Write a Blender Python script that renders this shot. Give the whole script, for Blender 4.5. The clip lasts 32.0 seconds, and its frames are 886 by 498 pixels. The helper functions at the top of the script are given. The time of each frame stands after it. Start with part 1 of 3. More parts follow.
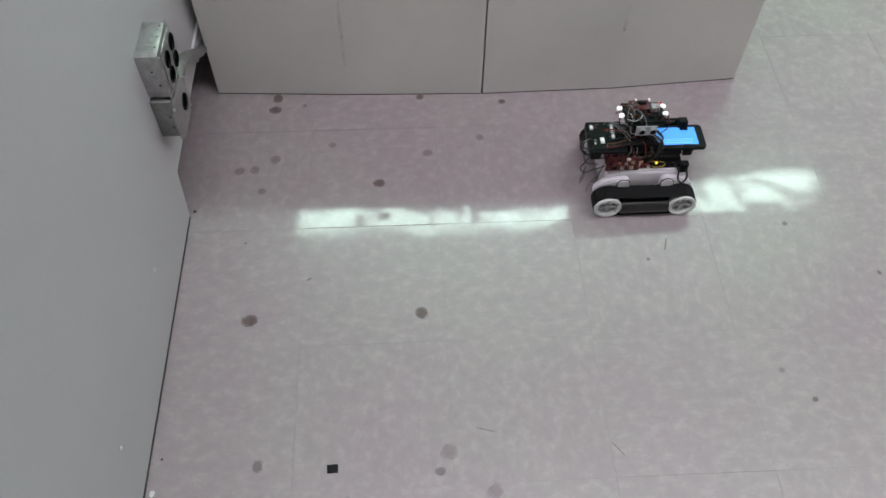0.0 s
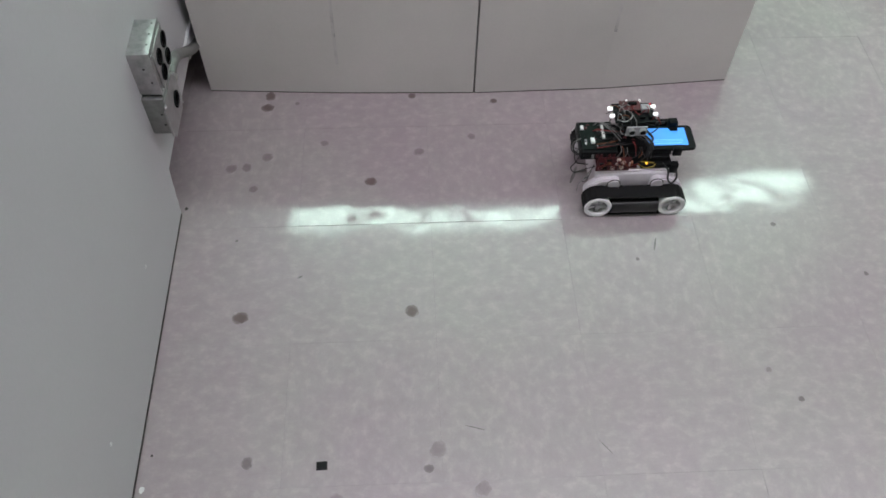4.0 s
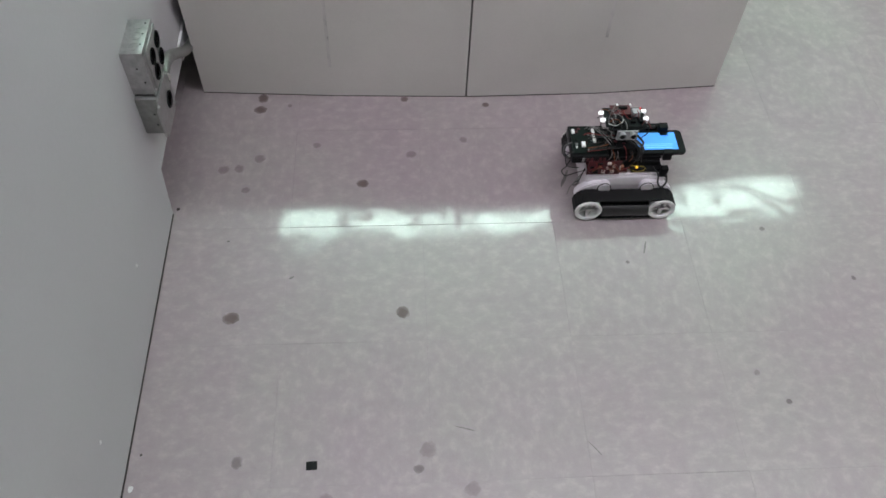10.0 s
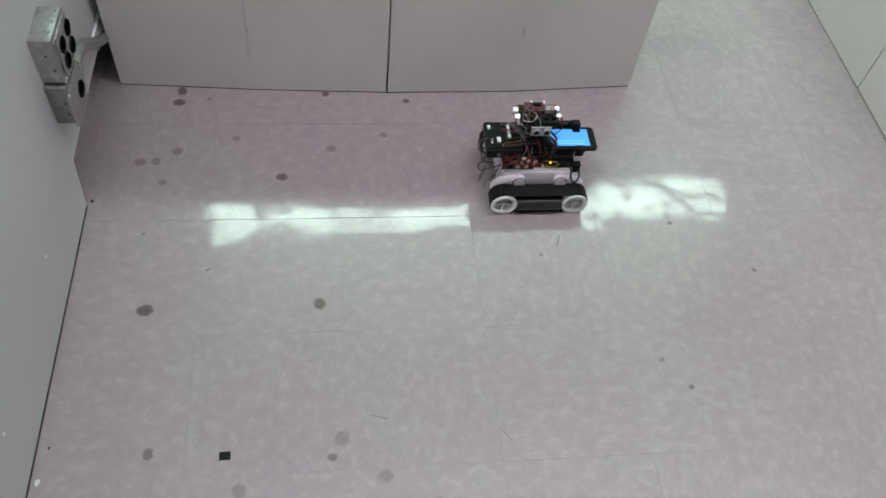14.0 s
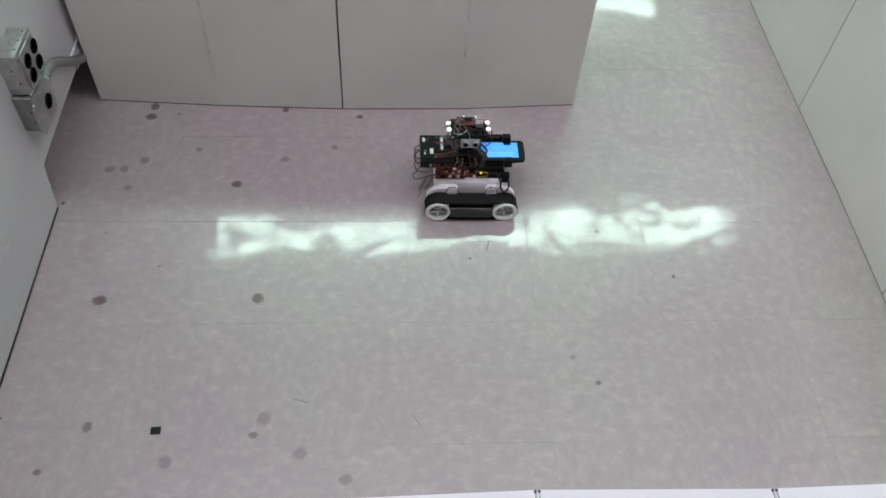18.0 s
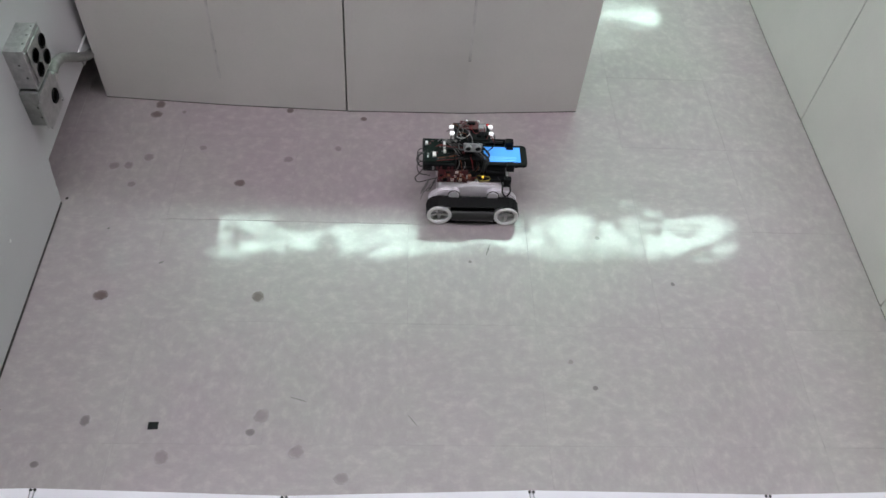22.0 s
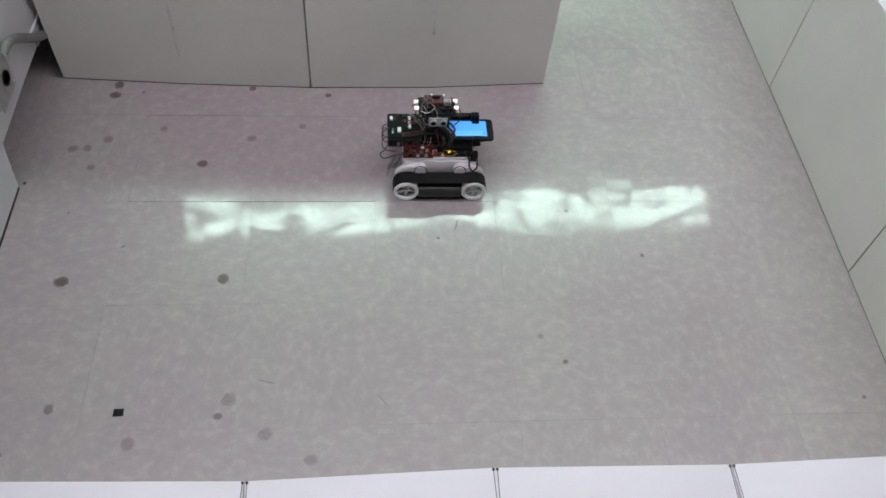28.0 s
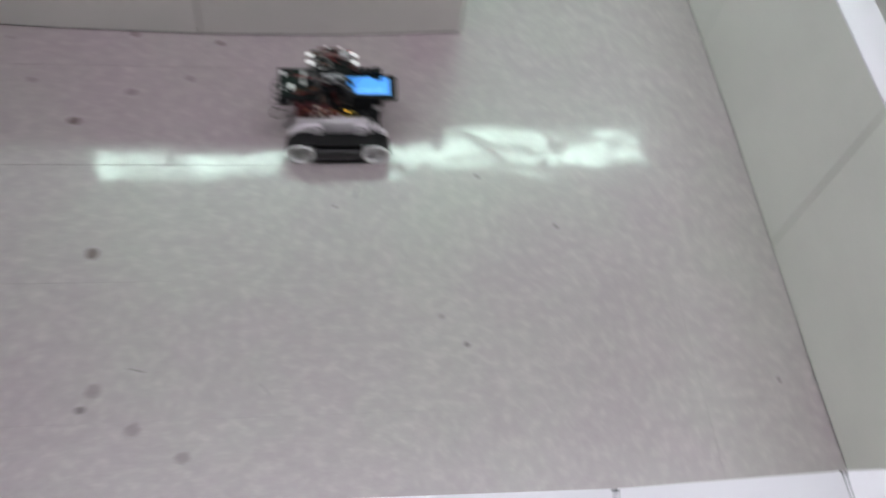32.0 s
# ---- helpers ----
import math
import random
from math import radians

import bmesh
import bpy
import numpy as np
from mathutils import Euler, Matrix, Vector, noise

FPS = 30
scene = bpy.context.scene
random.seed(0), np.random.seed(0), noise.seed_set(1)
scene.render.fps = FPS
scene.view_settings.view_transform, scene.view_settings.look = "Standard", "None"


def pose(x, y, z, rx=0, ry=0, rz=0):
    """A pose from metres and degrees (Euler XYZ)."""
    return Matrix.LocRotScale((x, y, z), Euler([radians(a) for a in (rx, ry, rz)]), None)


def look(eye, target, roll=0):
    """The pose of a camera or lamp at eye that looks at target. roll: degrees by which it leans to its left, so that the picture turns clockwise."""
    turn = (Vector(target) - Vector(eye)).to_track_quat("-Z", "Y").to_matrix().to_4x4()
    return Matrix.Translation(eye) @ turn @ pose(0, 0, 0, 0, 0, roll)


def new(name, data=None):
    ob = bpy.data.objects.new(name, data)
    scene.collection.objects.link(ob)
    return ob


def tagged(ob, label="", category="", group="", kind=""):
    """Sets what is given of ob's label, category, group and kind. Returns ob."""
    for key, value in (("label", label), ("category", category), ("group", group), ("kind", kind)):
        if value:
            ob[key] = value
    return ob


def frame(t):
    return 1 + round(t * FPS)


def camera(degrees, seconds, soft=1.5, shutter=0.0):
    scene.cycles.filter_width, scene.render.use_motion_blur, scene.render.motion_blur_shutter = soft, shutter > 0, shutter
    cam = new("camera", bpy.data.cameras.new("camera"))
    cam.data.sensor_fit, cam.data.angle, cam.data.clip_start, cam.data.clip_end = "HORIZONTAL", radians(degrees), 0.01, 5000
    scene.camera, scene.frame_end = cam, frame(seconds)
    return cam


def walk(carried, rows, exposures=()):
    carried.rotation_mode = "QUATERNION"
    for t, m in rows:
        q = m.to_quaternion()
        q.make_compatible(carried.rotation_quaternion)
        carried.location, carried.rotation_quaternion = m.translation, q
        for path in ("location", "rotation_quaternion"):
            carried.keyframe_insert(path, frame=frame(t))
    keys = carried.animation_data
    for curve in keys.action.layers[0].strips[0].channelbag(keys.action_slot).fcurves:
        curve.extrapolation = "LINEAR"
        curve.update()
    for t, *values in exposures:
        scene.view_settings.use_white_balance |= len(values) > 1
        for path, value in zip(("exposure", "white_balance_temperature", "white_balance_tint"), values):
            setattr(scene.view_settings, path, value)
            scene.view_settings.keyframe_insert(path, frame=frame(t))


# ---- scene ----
cam = camera(57.1, 32.0, soft=1.6, shutter=0.7)
PATH = [
    (0, (-0.057, -1.123, 1.499), (0.009, 0.026, -0.137), 0.7),
    (0.5, (-0.062, -1.131, 1.495), (0.014, 0.019, -0.14), 1.6),
    (1, (-0.058, -1.131, 1.495), (0.011, 0.012, -0.144), 1.1),
    (1.5, (-0.056, -1.128, 1.494), (0.017, 0.013, -0.148), 0.8),
    (2, (-0.057, -1.127, 1.495), (0.005, 0.014, -0.146), 0.5),
    (2.5, (-0.062, -1.127, 1.496), (0.001, 0.014, -0.146), 0.9),
    (3, (-0.063, -1.126, 1.494), (0.008, 0.016, -0.146), 1.6),
    (3.5, (-0.048, -1.126, 1.507), (0.031, 0.015, -0.134), 1.5),
    (5.5, (-0.059, -1.13, 1.502), (0.03, 0.031, -0.124), 2.5),
    (6, (-0.06, -1.125, 1.498), (0.033, 0.039, -0.125), 2.7),
    (6.5, (-0.059, -1.136, 1.507), (0.036, 0.038, -0.109), 2.4),
    (7, (-0.057, -1.136, 1.505), (0.042, 0.034, -0.114), 2.8),
    (7.5, (-0.062, -1.138, 1.502), (0.042, 0.026, -0.121), 3.2),
    (8, (-0.065, -1.131, 1.506), (0.046, 0.022, -0.124), 3.3),
    (8.5, (-0.053, -1.136, 1.5), (0.044, 0.018, -0.131), 2.6),
    (9, (-0.056, -1.132, 1.5), (0.057, 0.009, -0.139), 2.9),
    (9.5, (-0.06, -1.135, 1.501), (0.053, 0.012, -0.133), 3.3),
    (10, (-0.049, -1.142, 1.505), (0.052, 0.017, -0.122), 2.8),
    (10.5, (-0.042, -1.151, 1.501), (0.091, 0.0, -0.129), 3.4),
    (11, (-0.038, -1.153, 1.501), (0.154, -0.012, -0.13), 4.2),
    (11.5, (-0.039, -1.165, 1.499), (0.202, -0.022, -0.125), 5.7),
    (12, (-0.009, -1.151, 1.507), (0.312, -0.007, -0.102), 7.9),
    (12.5, (-0.001, -1.153, 1.504), (0.252, -0.008, -0.116), 7.1),
    (13, (-0.01, -1.156, 1.507), (0.27, -0.025, -0.119), 9.3),
    (13.5, (-0.014, -1.171, 1.507), (0.228, -0.028, -0.115), 8.3),
    (14, (-0.002, -1.18, 1.518), (0.247, -0.026, -0.097), 8.7),
    (14.5, (0.023, -1.183, 1.512), (0.278, -0.045, -0.112), 7.9),
    (15, (0.07, -1.203, 1.521), (0.292, -0.059, -0.104), 6.7),
    (15.5, (0.109, -1.271, 1.532), (0.353, -0.056, -0.038), 8.9),
    (17.5, (0.275, -1.337, 1.614), (0.379, -0.121, 0.029), 4.6),
    (18, (0.261, -1.334, 1.613), (0.392, -0.114, 0.034), 4.8),
    (18.5, (0.257, -1.324, 1.615), (0.398, -0.105, 0.036), 5.7),
    (19, (0.257, -1.316, 1.612), (0.404, -0.091, 0.039), 6.8),
    (19.5, (0.266, -1.321, 1.61), (0.411, -0.096, 0.035), 6.4),
    (20, (0.264, -1.321, 1.612), (0.412, -0.091, 0.043), 6.0),
    (20.5, (0.269, -1.326, 1.613), (0.415, -0.094, 0.044), 5.7),
    (21, (0.273, -1.329, 1.615), (0.41, -0.115, 0.032), 5.9),
    (21.5, (0.256, -1.343, 1.613), (0.409, -0.116, 0.041), 6.8),
    (22, (0.262, -1.348, 1.613), (0.39, -0.114, 0.045), 5.9),
    (22.5, (0.259, -1.347, 1.612), (0.39, -0.131, 0.03), 5.5),
    (23, (0.262, -1.344, 1.608), (0.402, -0.142, 0.016), 5.6),
    (23.5, (0.264, -1.334, 1.608), (0.406, -0.133, 0.015), 5.9),
    (24, (0.265, -1.328, 1.612), (0.409, -0.129, 0.017), 6.3),
    (24.5, (0.264, -1.331, 1.604), (0.411, -0.132, 0.01), 6.0),
    (25, (0.272, -1.328, 1.609), (0.424, -0.135, 0.011), 6.3),
    (25.5, (0.27, -1.33, 1.605), (0.431, -0.135, 0.01), 6.4),
    (27.5, (0.291, -1.335, 1.602), (0.462, -0.158, -0.006), 6.1),
    (28, (0.299, -1.334, 1.601), (0.471, -0.15, -0.002), 6.3),
    (28.5, (0.297, -1.33, 1.602), (0.473, -0.151, -0.003), 6.9),
    (29, (0.298, -1.325, 1.598), (0.477, -0.159, -0.017), 6.9),
    (29.5, (0.304, -1.313, 1.596), (0.489, -0.158, -0.027), 7.2),
    (30, (0.303, -1.308, 1.593), (0.499, -0.161, -0.033), 8.7),
    (30.5, (0.303, -1.305, 1.596), (0.481, -0.15, -0.027), 8.0),
    (31, (0.303, -1.303, 1.589), (0.487, -0.148, -0.033), 8.3),
    (31.5, (0.372, -1.268, 1.586), (0.529, -0.13, -0.051), 9.1),
    (31.7, (0.397, -1.224, 1.577), (0.589, -0.126, -0.084), 11.7),
    (31.9, (0.428, -1.208, 1.56), (0.659, -0.129, -0.108), 11.6),
    (32.0, (0.452, -1.173, 1.542), (0.722, -0.142, -0.15), 11.8),
]
walk(cam, [(t, look(eye, target, roll)) for t, eye, target, roll in PATH], exposures=[(0, -0.05), (18, -0.06), (27.5, -0.14), (32, -0.14)])

# ---- light: rows of ceiling fluorescents in a closed room ----
world = bpy.data.worlds.new("world")
scene.world = world
world.use_nodes = True
world.node_tree.nodes["Background"].inputs[0].default_value = (0.8, 0.85, 0.8, 1)
world.node_tree.nodes["Background"].inputs[1].default_value = 0.02
LAMP_GLOW = 15.0
CEILING_Z = 2.85


# ---- materials ----
def nodes_of(name):
    m = bpy.data.materials.new(name)
    m.use_nodes = True
    nt = m.node_tree
    return m, nt, nt.nodes["Principled BSDF"]


def add(nt, kind, **inputs):
    n = nt.nodes.new(kind)
    for k, v in inputs.items():
        n.inputs[k.replace("_", " ")].default_value = v
    return n


def ramp(nt, source, stops):
    r = nt.nodes.new("ShaderNodeValToRGB")
    el = r.color_ramp.elements
    el[0].position, el[0].color = stops[0][0], (*stops[0][1], 1)
    el[1].position, el[1].color = stops[-1][0], (*stops[-1][1], 1)
    for p, c in stops[1:-1]:
        e = el.new(p)
        e.color = (*c, 1)
    nt.links.new(source, r.inputs[0])
    return r.outputs[0]


def mixed(nt, blend, fac, a, b):
    n = nt.nodes.new("ShaderNodeMix")
    n.data_type, n.blend_type = "RGBA", blend
    for sock, v in ((n.inputs[0], fac), (n.inputs[6], a), (n.inputs[7], b)):
        if isinstance(v, bpy.types.NodeSocket):
            nt.links.new(v, sock)
        else:
            sock.default_value = v
    return n.outputs[2]


def plain(name, color, rough=0.5, metal=0.0, spread=0.12, scale=18.0, fine=220.0, relief=0.0002, coat=0.0, spec=0.5):
    """A surface with blotches and grain at two scales."""
    m, nt, p = nodes_of(name)
    co = nt.nodes.new("ShaderNodeTexCoord").outputs["Object"]
    big = add(nt, "ShaderNodeTexNoise", Scale=scale, Detail=4.0)
    small = add(nt, "ShaderNodeTexNoise", Scale=fine, Detail=2.0)
    for n in (big, small):
        nt.links.new(co, n.inputs["Vector"])
    lo = tuple(c * (1 - spread) for c in color)
    hi = tuple(min(1, c * (1 + spread)) for c in color)
    c1 = ramp(nt, big.outputs[0], [(0.3, lo), (0.7, hi)])
    c2 = ramp(nt, small.outputs[0], [(0.3, (1 - spread / 2,) * 3), (0.7, (1, 1, 1))])
    nt.links.new(mixed(nt, "MULTIPLY", 1.0, c1, c2), p.inputs["Base Color"])
    rr = ramp(nt, big.outputs[0], [(0.3, (max(0.02, rough - 0.06),) * 3), (0.7, (rough + 0.06,) * 3)])
    nt.links.new(rr, p.inputs["Roughness"])
    p.inputs["Metallic"].default_value = metal
    p.inputs["Coat Weight"].default_value = coat
    p.inputs["Specular IOR Level"].default_value = spec
    if relief:
        b = add(nt, "ShaderNodeBump", Strength=0.6, Distance=relief)
        nt.links.new(small.outputs[0], b.inputs["Height"])
        nt.links.new(b.outputs[0], p.inputs["Normal"])
    return m


def glow(name, color, strength):
    m, nt, p = nodes_of(name)
    p.inputs["Base Color"].default_value = (*color, 1)
    p.inputs["Emission Color"].default_value = (*color, 1)
    p.inputs["Emission Strength"].default_value = strength
    p.inputs["Roughness"].default_value = 0.4
    return m


def floor_material(name="vinyl_tile", tint=None):
    """Waxed vinyl composition tile: mottled flecks, slow waves in the wax; a tint soaks in and thins out at its rim."""
    m, nt, p = nodes_of(name)
    geo = nt.nodes.new("ShaderNodeNewGeometry").outputs["Position"]
    info = nt.nodes.new("ShaderNodeObjectInfo").outputs["Random"]
    stretch = nt.nodes.new("ShaderNodeMapping")
    stretch.inputs["Scale"].default_value = (1.0, 0.75, 1.0)
    nt.links.new(geo, stretch.inputs["Vector"])
    across = nt.nodes.new("ShaderNodeMapping")
    across.inputs["Scale"].default_value = (0.75, 1.0, 1.0)
    nt.links.new(geo, across.inputs["Vector"])
    pick = nt.nodes.new("ShaderNodeMath")
    pick.operation = "GREATER_THAN"
    pick.inputs[1].default_value = 0.5
    nt.links.new(info, pick.inputs[0])
    way = nt.nodes.new("ShaderNodeMix")
    way.data_type = "VECTOR"
    nt.links.new(pick.outputs[0], way.inputs[0])
    nt.links.new(stretch.outputs[0], way.inputs[4])
    nt.links.new(across.outputs[0], way.inputs[5])
    cloud = add(nt, "ShaderNodeTexNoise", Scale=2.0, Detail=6.0, Roughness=0.6)
    fleck = add(nt, "ShaderNodeTexNoise", Scale=46.0, Detail=4.0, Roughness=0.65)
    grit = add(nt, "ShaderNodeTexNoise", Scale=420.0, Detail=2.0)
    nt.links.new(geo, cloud.inputs["Vector"])
    nt.links.new(way.outputs[1], fleck.inputs["Vector"])
    nt.links.new(geo, grit.inputs["Vector"])
    base = ramp(nt, cloud.outputs[0], [(0.25, FLOOR_LO), (0.75, FLOOR_HI)])
    fl = ramp(nt, fleck.outputs[0], [(0.29, (0.905, 0.895, 0.90)), (0.51, (0.972, 0.972, 0.972)), (0.69, (1.12, 1.12, 1.115))])
    gr = ramp(nt, grit.outputs[0], [(0.3, (0.95, 0.95, 0.95)), (0.7, (1, 1, 1))])
    per = ramp(nt, info, [(0.0, (0.985, 0.982, 0.985)), (1.0, (1, 1, 1))])
    c = mixed(nt, "MULTIPLY", 1.0, base, fl)
    c = mixed(nt, "MULTIPLY", 1.0, c, gr)
    c = mixed(nt, "MULTIPLY", 1.0, c, per)
    if tint:
        flat = nt.nodes.new("ShaderNodeMapping")
        flat.inputs["Location"].default_value = (-0.5, -0.5, 0)
        flat.inputs["Scale"].default_value = (1, 1, 0)
        nt.links.new(nt.nodes.new("ShaderNodeTexCoord").outputs["Generated"], flat.inputs["Vector"])
        far = nt.nodes.new("ShaderNodeVectorMath")
        far.operation = "LENGTH"
        nt.links.new(flat.outputs[0], far.inputs[0])
        specks = add(nt, "ShaderNodeTexNoise", Scale=130.0, Detail=4.0)
        nt.links.new(geo, specks.inputs["Vector"])
        s = nt.nodes.new("ShaderNodeMath")
        s.operation = "MULTIPLY_ADD"
        s.inputs[1].default_value = 0.36
        nt.links.new(specks.outputs[0], s.inputs[0])
        nt.links.new(far.outputs["Value"], s.inputs[2])
        half = tuple(0.3 + 0.7 * v for v in tint)
        c = mixed(nt, "MULTIPLY", 1.0, c, ramp(nt, s.outputs[0], [(0.44, tint), (0.58, half), (0.68, (1, 1, 1))]))
    nt.links.new(c, p.inputs["Base Color"])
    wear = add(nt, "ShaderNodeTexNoise", Scale=14.0, Detail=4.0)
    nt.links.new(geo, wear.inputs["Vector"])
    nt.links.new(ramp(nt, wear.outputs[0], [(0.3, (0.30,) * 3), (0.7, (0.44,) * 3)]), p.inputs["Roughness"])
    p.inputs["Coat Weight"].default_value = 1.0
    film = add(nt, "ShaderNodeTexNoise", Scale=11.0, Detail=8.0, Roughness=0.68, Distortion=1.2)
    nt.links.new(geo, film.inputs["Vector"])
    nt.links.new(ramp(nt, film.outputs[0], [(0.40, (0.10,) * 3), (0.48, (0.68,) * 3), (0.56, (1.0,) * 3)]), p.inputs["Coat Weight"])
    p.inputs["Coat IOR"].default_value = 1.54
    p.inputs["Specular IOR Level"].default_value = 0.8
    nt.links.new(ramp(nt, wear.outputs[0], [(0.35, (0.05,) * 3), (0.7, (0.11,) * 3)]), p.inputs["Coat Roughness"])
    wave = add(nt, "ShaderNodeTexNoise", Scale=7.0, Detail=2.5, Roughness=0.45)
    nt.links.new(geo, wave.inputs["Vector"])
    b = add(nt, "ShaderNodeBump", Strength=1.0, Distance=0.0017)
    nt.links.new(wave.outputs[0], b.inputs["Height"])
    streak = nt.nodes.new("ShaderNodeMapping")
    streak.inputs["Scale"].default_value = (0.55, 1.0, 1.0)
    streak.inputs["Rotation"].default_value = (0, 0, 0.5)
    nt.links.new(geo, streak.inputs["Vector"])
    mop = add(nt, "ShaderNodeTexNoise", Scale=19.0, Detail=2.5, Roughness=0.5, Distortion=0.3)
    nt.links.new(streak.outputs[0], mop.inputs["Vector"])
    b1 = add(nt, "ShaderNodeBump", Strength=1.0, Distance=0.00024)
    nt.links.new(mop.outputs[0], b1.inputs["Height"])
    nt.links.new(b.outputs[0], b1.inputs["Normal"])
    b2 = add(nt, "ShaderNodeBump", Strength=0.35, Distance=0.00008)
    nt.links.new(fleck.outputs[0], b2.inputs["Height"])
    nt.links.new(b.outputs[0], b2.inputs["Normal"])
    nt.links.new(b1.outputs[0], p.inputs["Coat Normal"])
    nt.links.new(b2.outputs[0], p.inputs["Normal"])
    return m


def crease_material():
    """Laminate rubbed grey in patches along a fold."""
    m, nt, p = nodes_of("worn_crease")
    long = nt.nodes.new("ShaderNodeMapping")
    long.inputs["Scale"].default_value = (1.0, 1.0, 0.35)
    nt.links.new(nt.nodes.new("ShaderNodeNewGeometry").outputs["Position"], long.inputs["Vector"])
    rub = add(nt, "ShaderNodeTexNoise", Scale=34.0, Detail=5.0, Roughness=0.6)
    nt.links.new(long.outputs[0], rub.inputs["Vector"])
    nt.links.new(ramp(nt, rub.outputs[0], [(0.40, (0.655, 0.618, 0.605)), (0.54, (0.56, 0.53, 0.515)), (0.66, (0.28, 0.265, 0.26))]), p.inputs["Base Color"])
    p.inputs["Roughness"].default_value = 0.5
    return m


FLOOR_LO, FLOOR_HI = (0.404, 0.316, 0.352), (0.420, 0.392, 0.370)
M_FLOOR = floor_material()
M_GROUT = plain("grout", (0.34, 0.285, 0.305), 0.7)
M_PANEL = plain("laminate_board", (0.665, 0.632, 0.605), 0.42, spread=0.05, scale=4.0, fine=160)
M_TOP = plain("white_board_edge", (0.755, 0.705, 0.765), 0.42, spread=0.02, scale=5.0)
M_WALL = plain("painted_wall", (0.567, 0.550, 0.565), 0.6, spread=0.04, scale=2.0, fine=120, relief=0.0004)
M_ROOM = plain("room_paint", (0.62, 0.63, 0.58), 0.8, spread=0.04, scale=1.0)
M_CEIL = plain("ceiling_board", (0.74, 0.80, 0.74), 0.9, spread=0.04, scale=3.0)
M_CREASE = crease_material()
M_GREY_GAP = plain("grey_gap", (0.16, 0.145, 0.14), 0.9, spread=0.4, scale=30)
M_DARK_BROWN = plain("dark_brown", (0.062, 0.053, 0.050), 0.9, spread=0.5, scale=40)
M_DARK = plain("dark_gap", (0.03, 0.028, 0.028), 0.8)
M_GALV = plain("galvanised_steel", (0.47, 0.463, 0.465), 0.36, 0.85, spread=0.18, scale=60, fine=300)
M_GALV_DULL = plain("dull_galvanised_steel", (0.30, 0.30, 0.29), 0.45, 0.7, spread=0.18, scale=60, fine=300)
M_CHROME = plain("bright_steel", (0.75, 0.75, 0.76), 0.22, 1.0, spread=0.05)
M_CHANNEL = plain("dull_steel", (0.20, 0.20, 0.21), 0.4, 0.6, spread=0.1)
M_BLACK = plain("black_plastic", (0.006, 0.006, 0.007), 0.42, spread=0.2, scale=60, spec=0.12)
M_RUBBER = plain("black_rubber", (0.009, 0.0085, 0.009), 0.7, spread=0.2, scale=80, spec=0.25)
M_GREY = plain("pale_grey_plastic", (0.74, 0.685, 0.73), 0.4, spread=0.04, scale=40)
M_SHEEN = plain("glossy_dark_plastic", (0.014, 0.0132, 0.014), 0.45, spread=0.2, scale=60)
M_WEB = plain("dark_grey_plastic", (0.20, 0.195, 0.20), 0.5, spread=0.1, scale=60)
M_SPOKE = plain("grey_plastic", (0.52, 0.50, 0.51), 0.45, spread=0.06, scale=60)
M_CREAM = plain("cream_plastic", (0.62, 0.52, 0.48), 0.5, spread=0.12, scale=90)
M_ALLOY = plain("grey_alloy", (0.42, 0.41, 0.43), 0.4, spread=0.1, scale=60)
M_LABEL = plain("bright_white_plastic", (0.93, 0.93, 0.93), 0.2, spread=0.02, scale=50)
M_MIDGREY = plain("grey_board", (0.28, 0.28, 0.29), 0.4, spread=0.1, scale=60)
M_WHITEP = plain("white_plastic", (0.78, 0.77, 0.77), 0.35, spread=0.04, scale=50)
M_RED = plain("red_board", (0.080, 0.010, 0.015), 0.45, spread=0.25, scale=120)
M_GREEN = plain("green_board", (0.004, 0.008, 0.007), 0.45, spread=0.25, scale=120, spec=0.1)
M_COPPER = plain("copper_coil", (0.45, 0.20, 0.12), 0.4, 0.4, spread=0.2, scale=100)
M_STAIN = floor_material("brown_stain", (0.33, 0.255, 0.24))
M_FAINT = floor_material("faint_stain", (0.63, 0.59, 0.60))
M_FAINTER = floor_material("fainter_stain", (0.70, 0.67, 0.67))
M_SPOT = floor_material("grey_spot", (0.46, 0.435, 0.44))
M_SCUFF = plain("black_scuff", (0.22, 0.20, 0.20), 0.5, spread=0.3, scale=120)
M_TAPE = plain("black_tape", (0.008, 0.008, 0.009), 0.5, spread=0.2, scale=80, spec=0.2)
M_LAMP = glow("cool_lamp_diffuser", (0.725, 1.0, 0.875), 0.96 * LAMP_GLOW)
M_LAMP_WARM = glow("warm_lamp_diffuser", (0.955, 0.932, 1.03), LAMP_GLOW)
M_LED = glow("white_led", (1.0, 1.0, 1.0), 0.9)
M_RLED = glow("red_led", (0.8, 0.05, 0.06), 0.5)
M_YLED = glow("amber_led", (1.0, 0.55, 0.05), 1.5)
M_SCREEN = glow("blue_screen", (0.06, 0.32, 0.88), 0.66)
M_SCREEN_PALE = glow("pale_blue_screen", (0.16, 0.48, 0.95), 0.80)
M_WIRE = {c: plain("wire_" + c, v, 0.45) for c, v in (("black", (0.02, 0.02, 0.02)), ("yellow", (0.36, 0.26, 0.04)), ("red", (0.20, 0.016, 0.016)),
          ("orange", (0.20, 0.06, 0.02)), ("grey", (0.22, 0.21, 0.21)), ("white", (0.7, 0.7, 0.68)))}


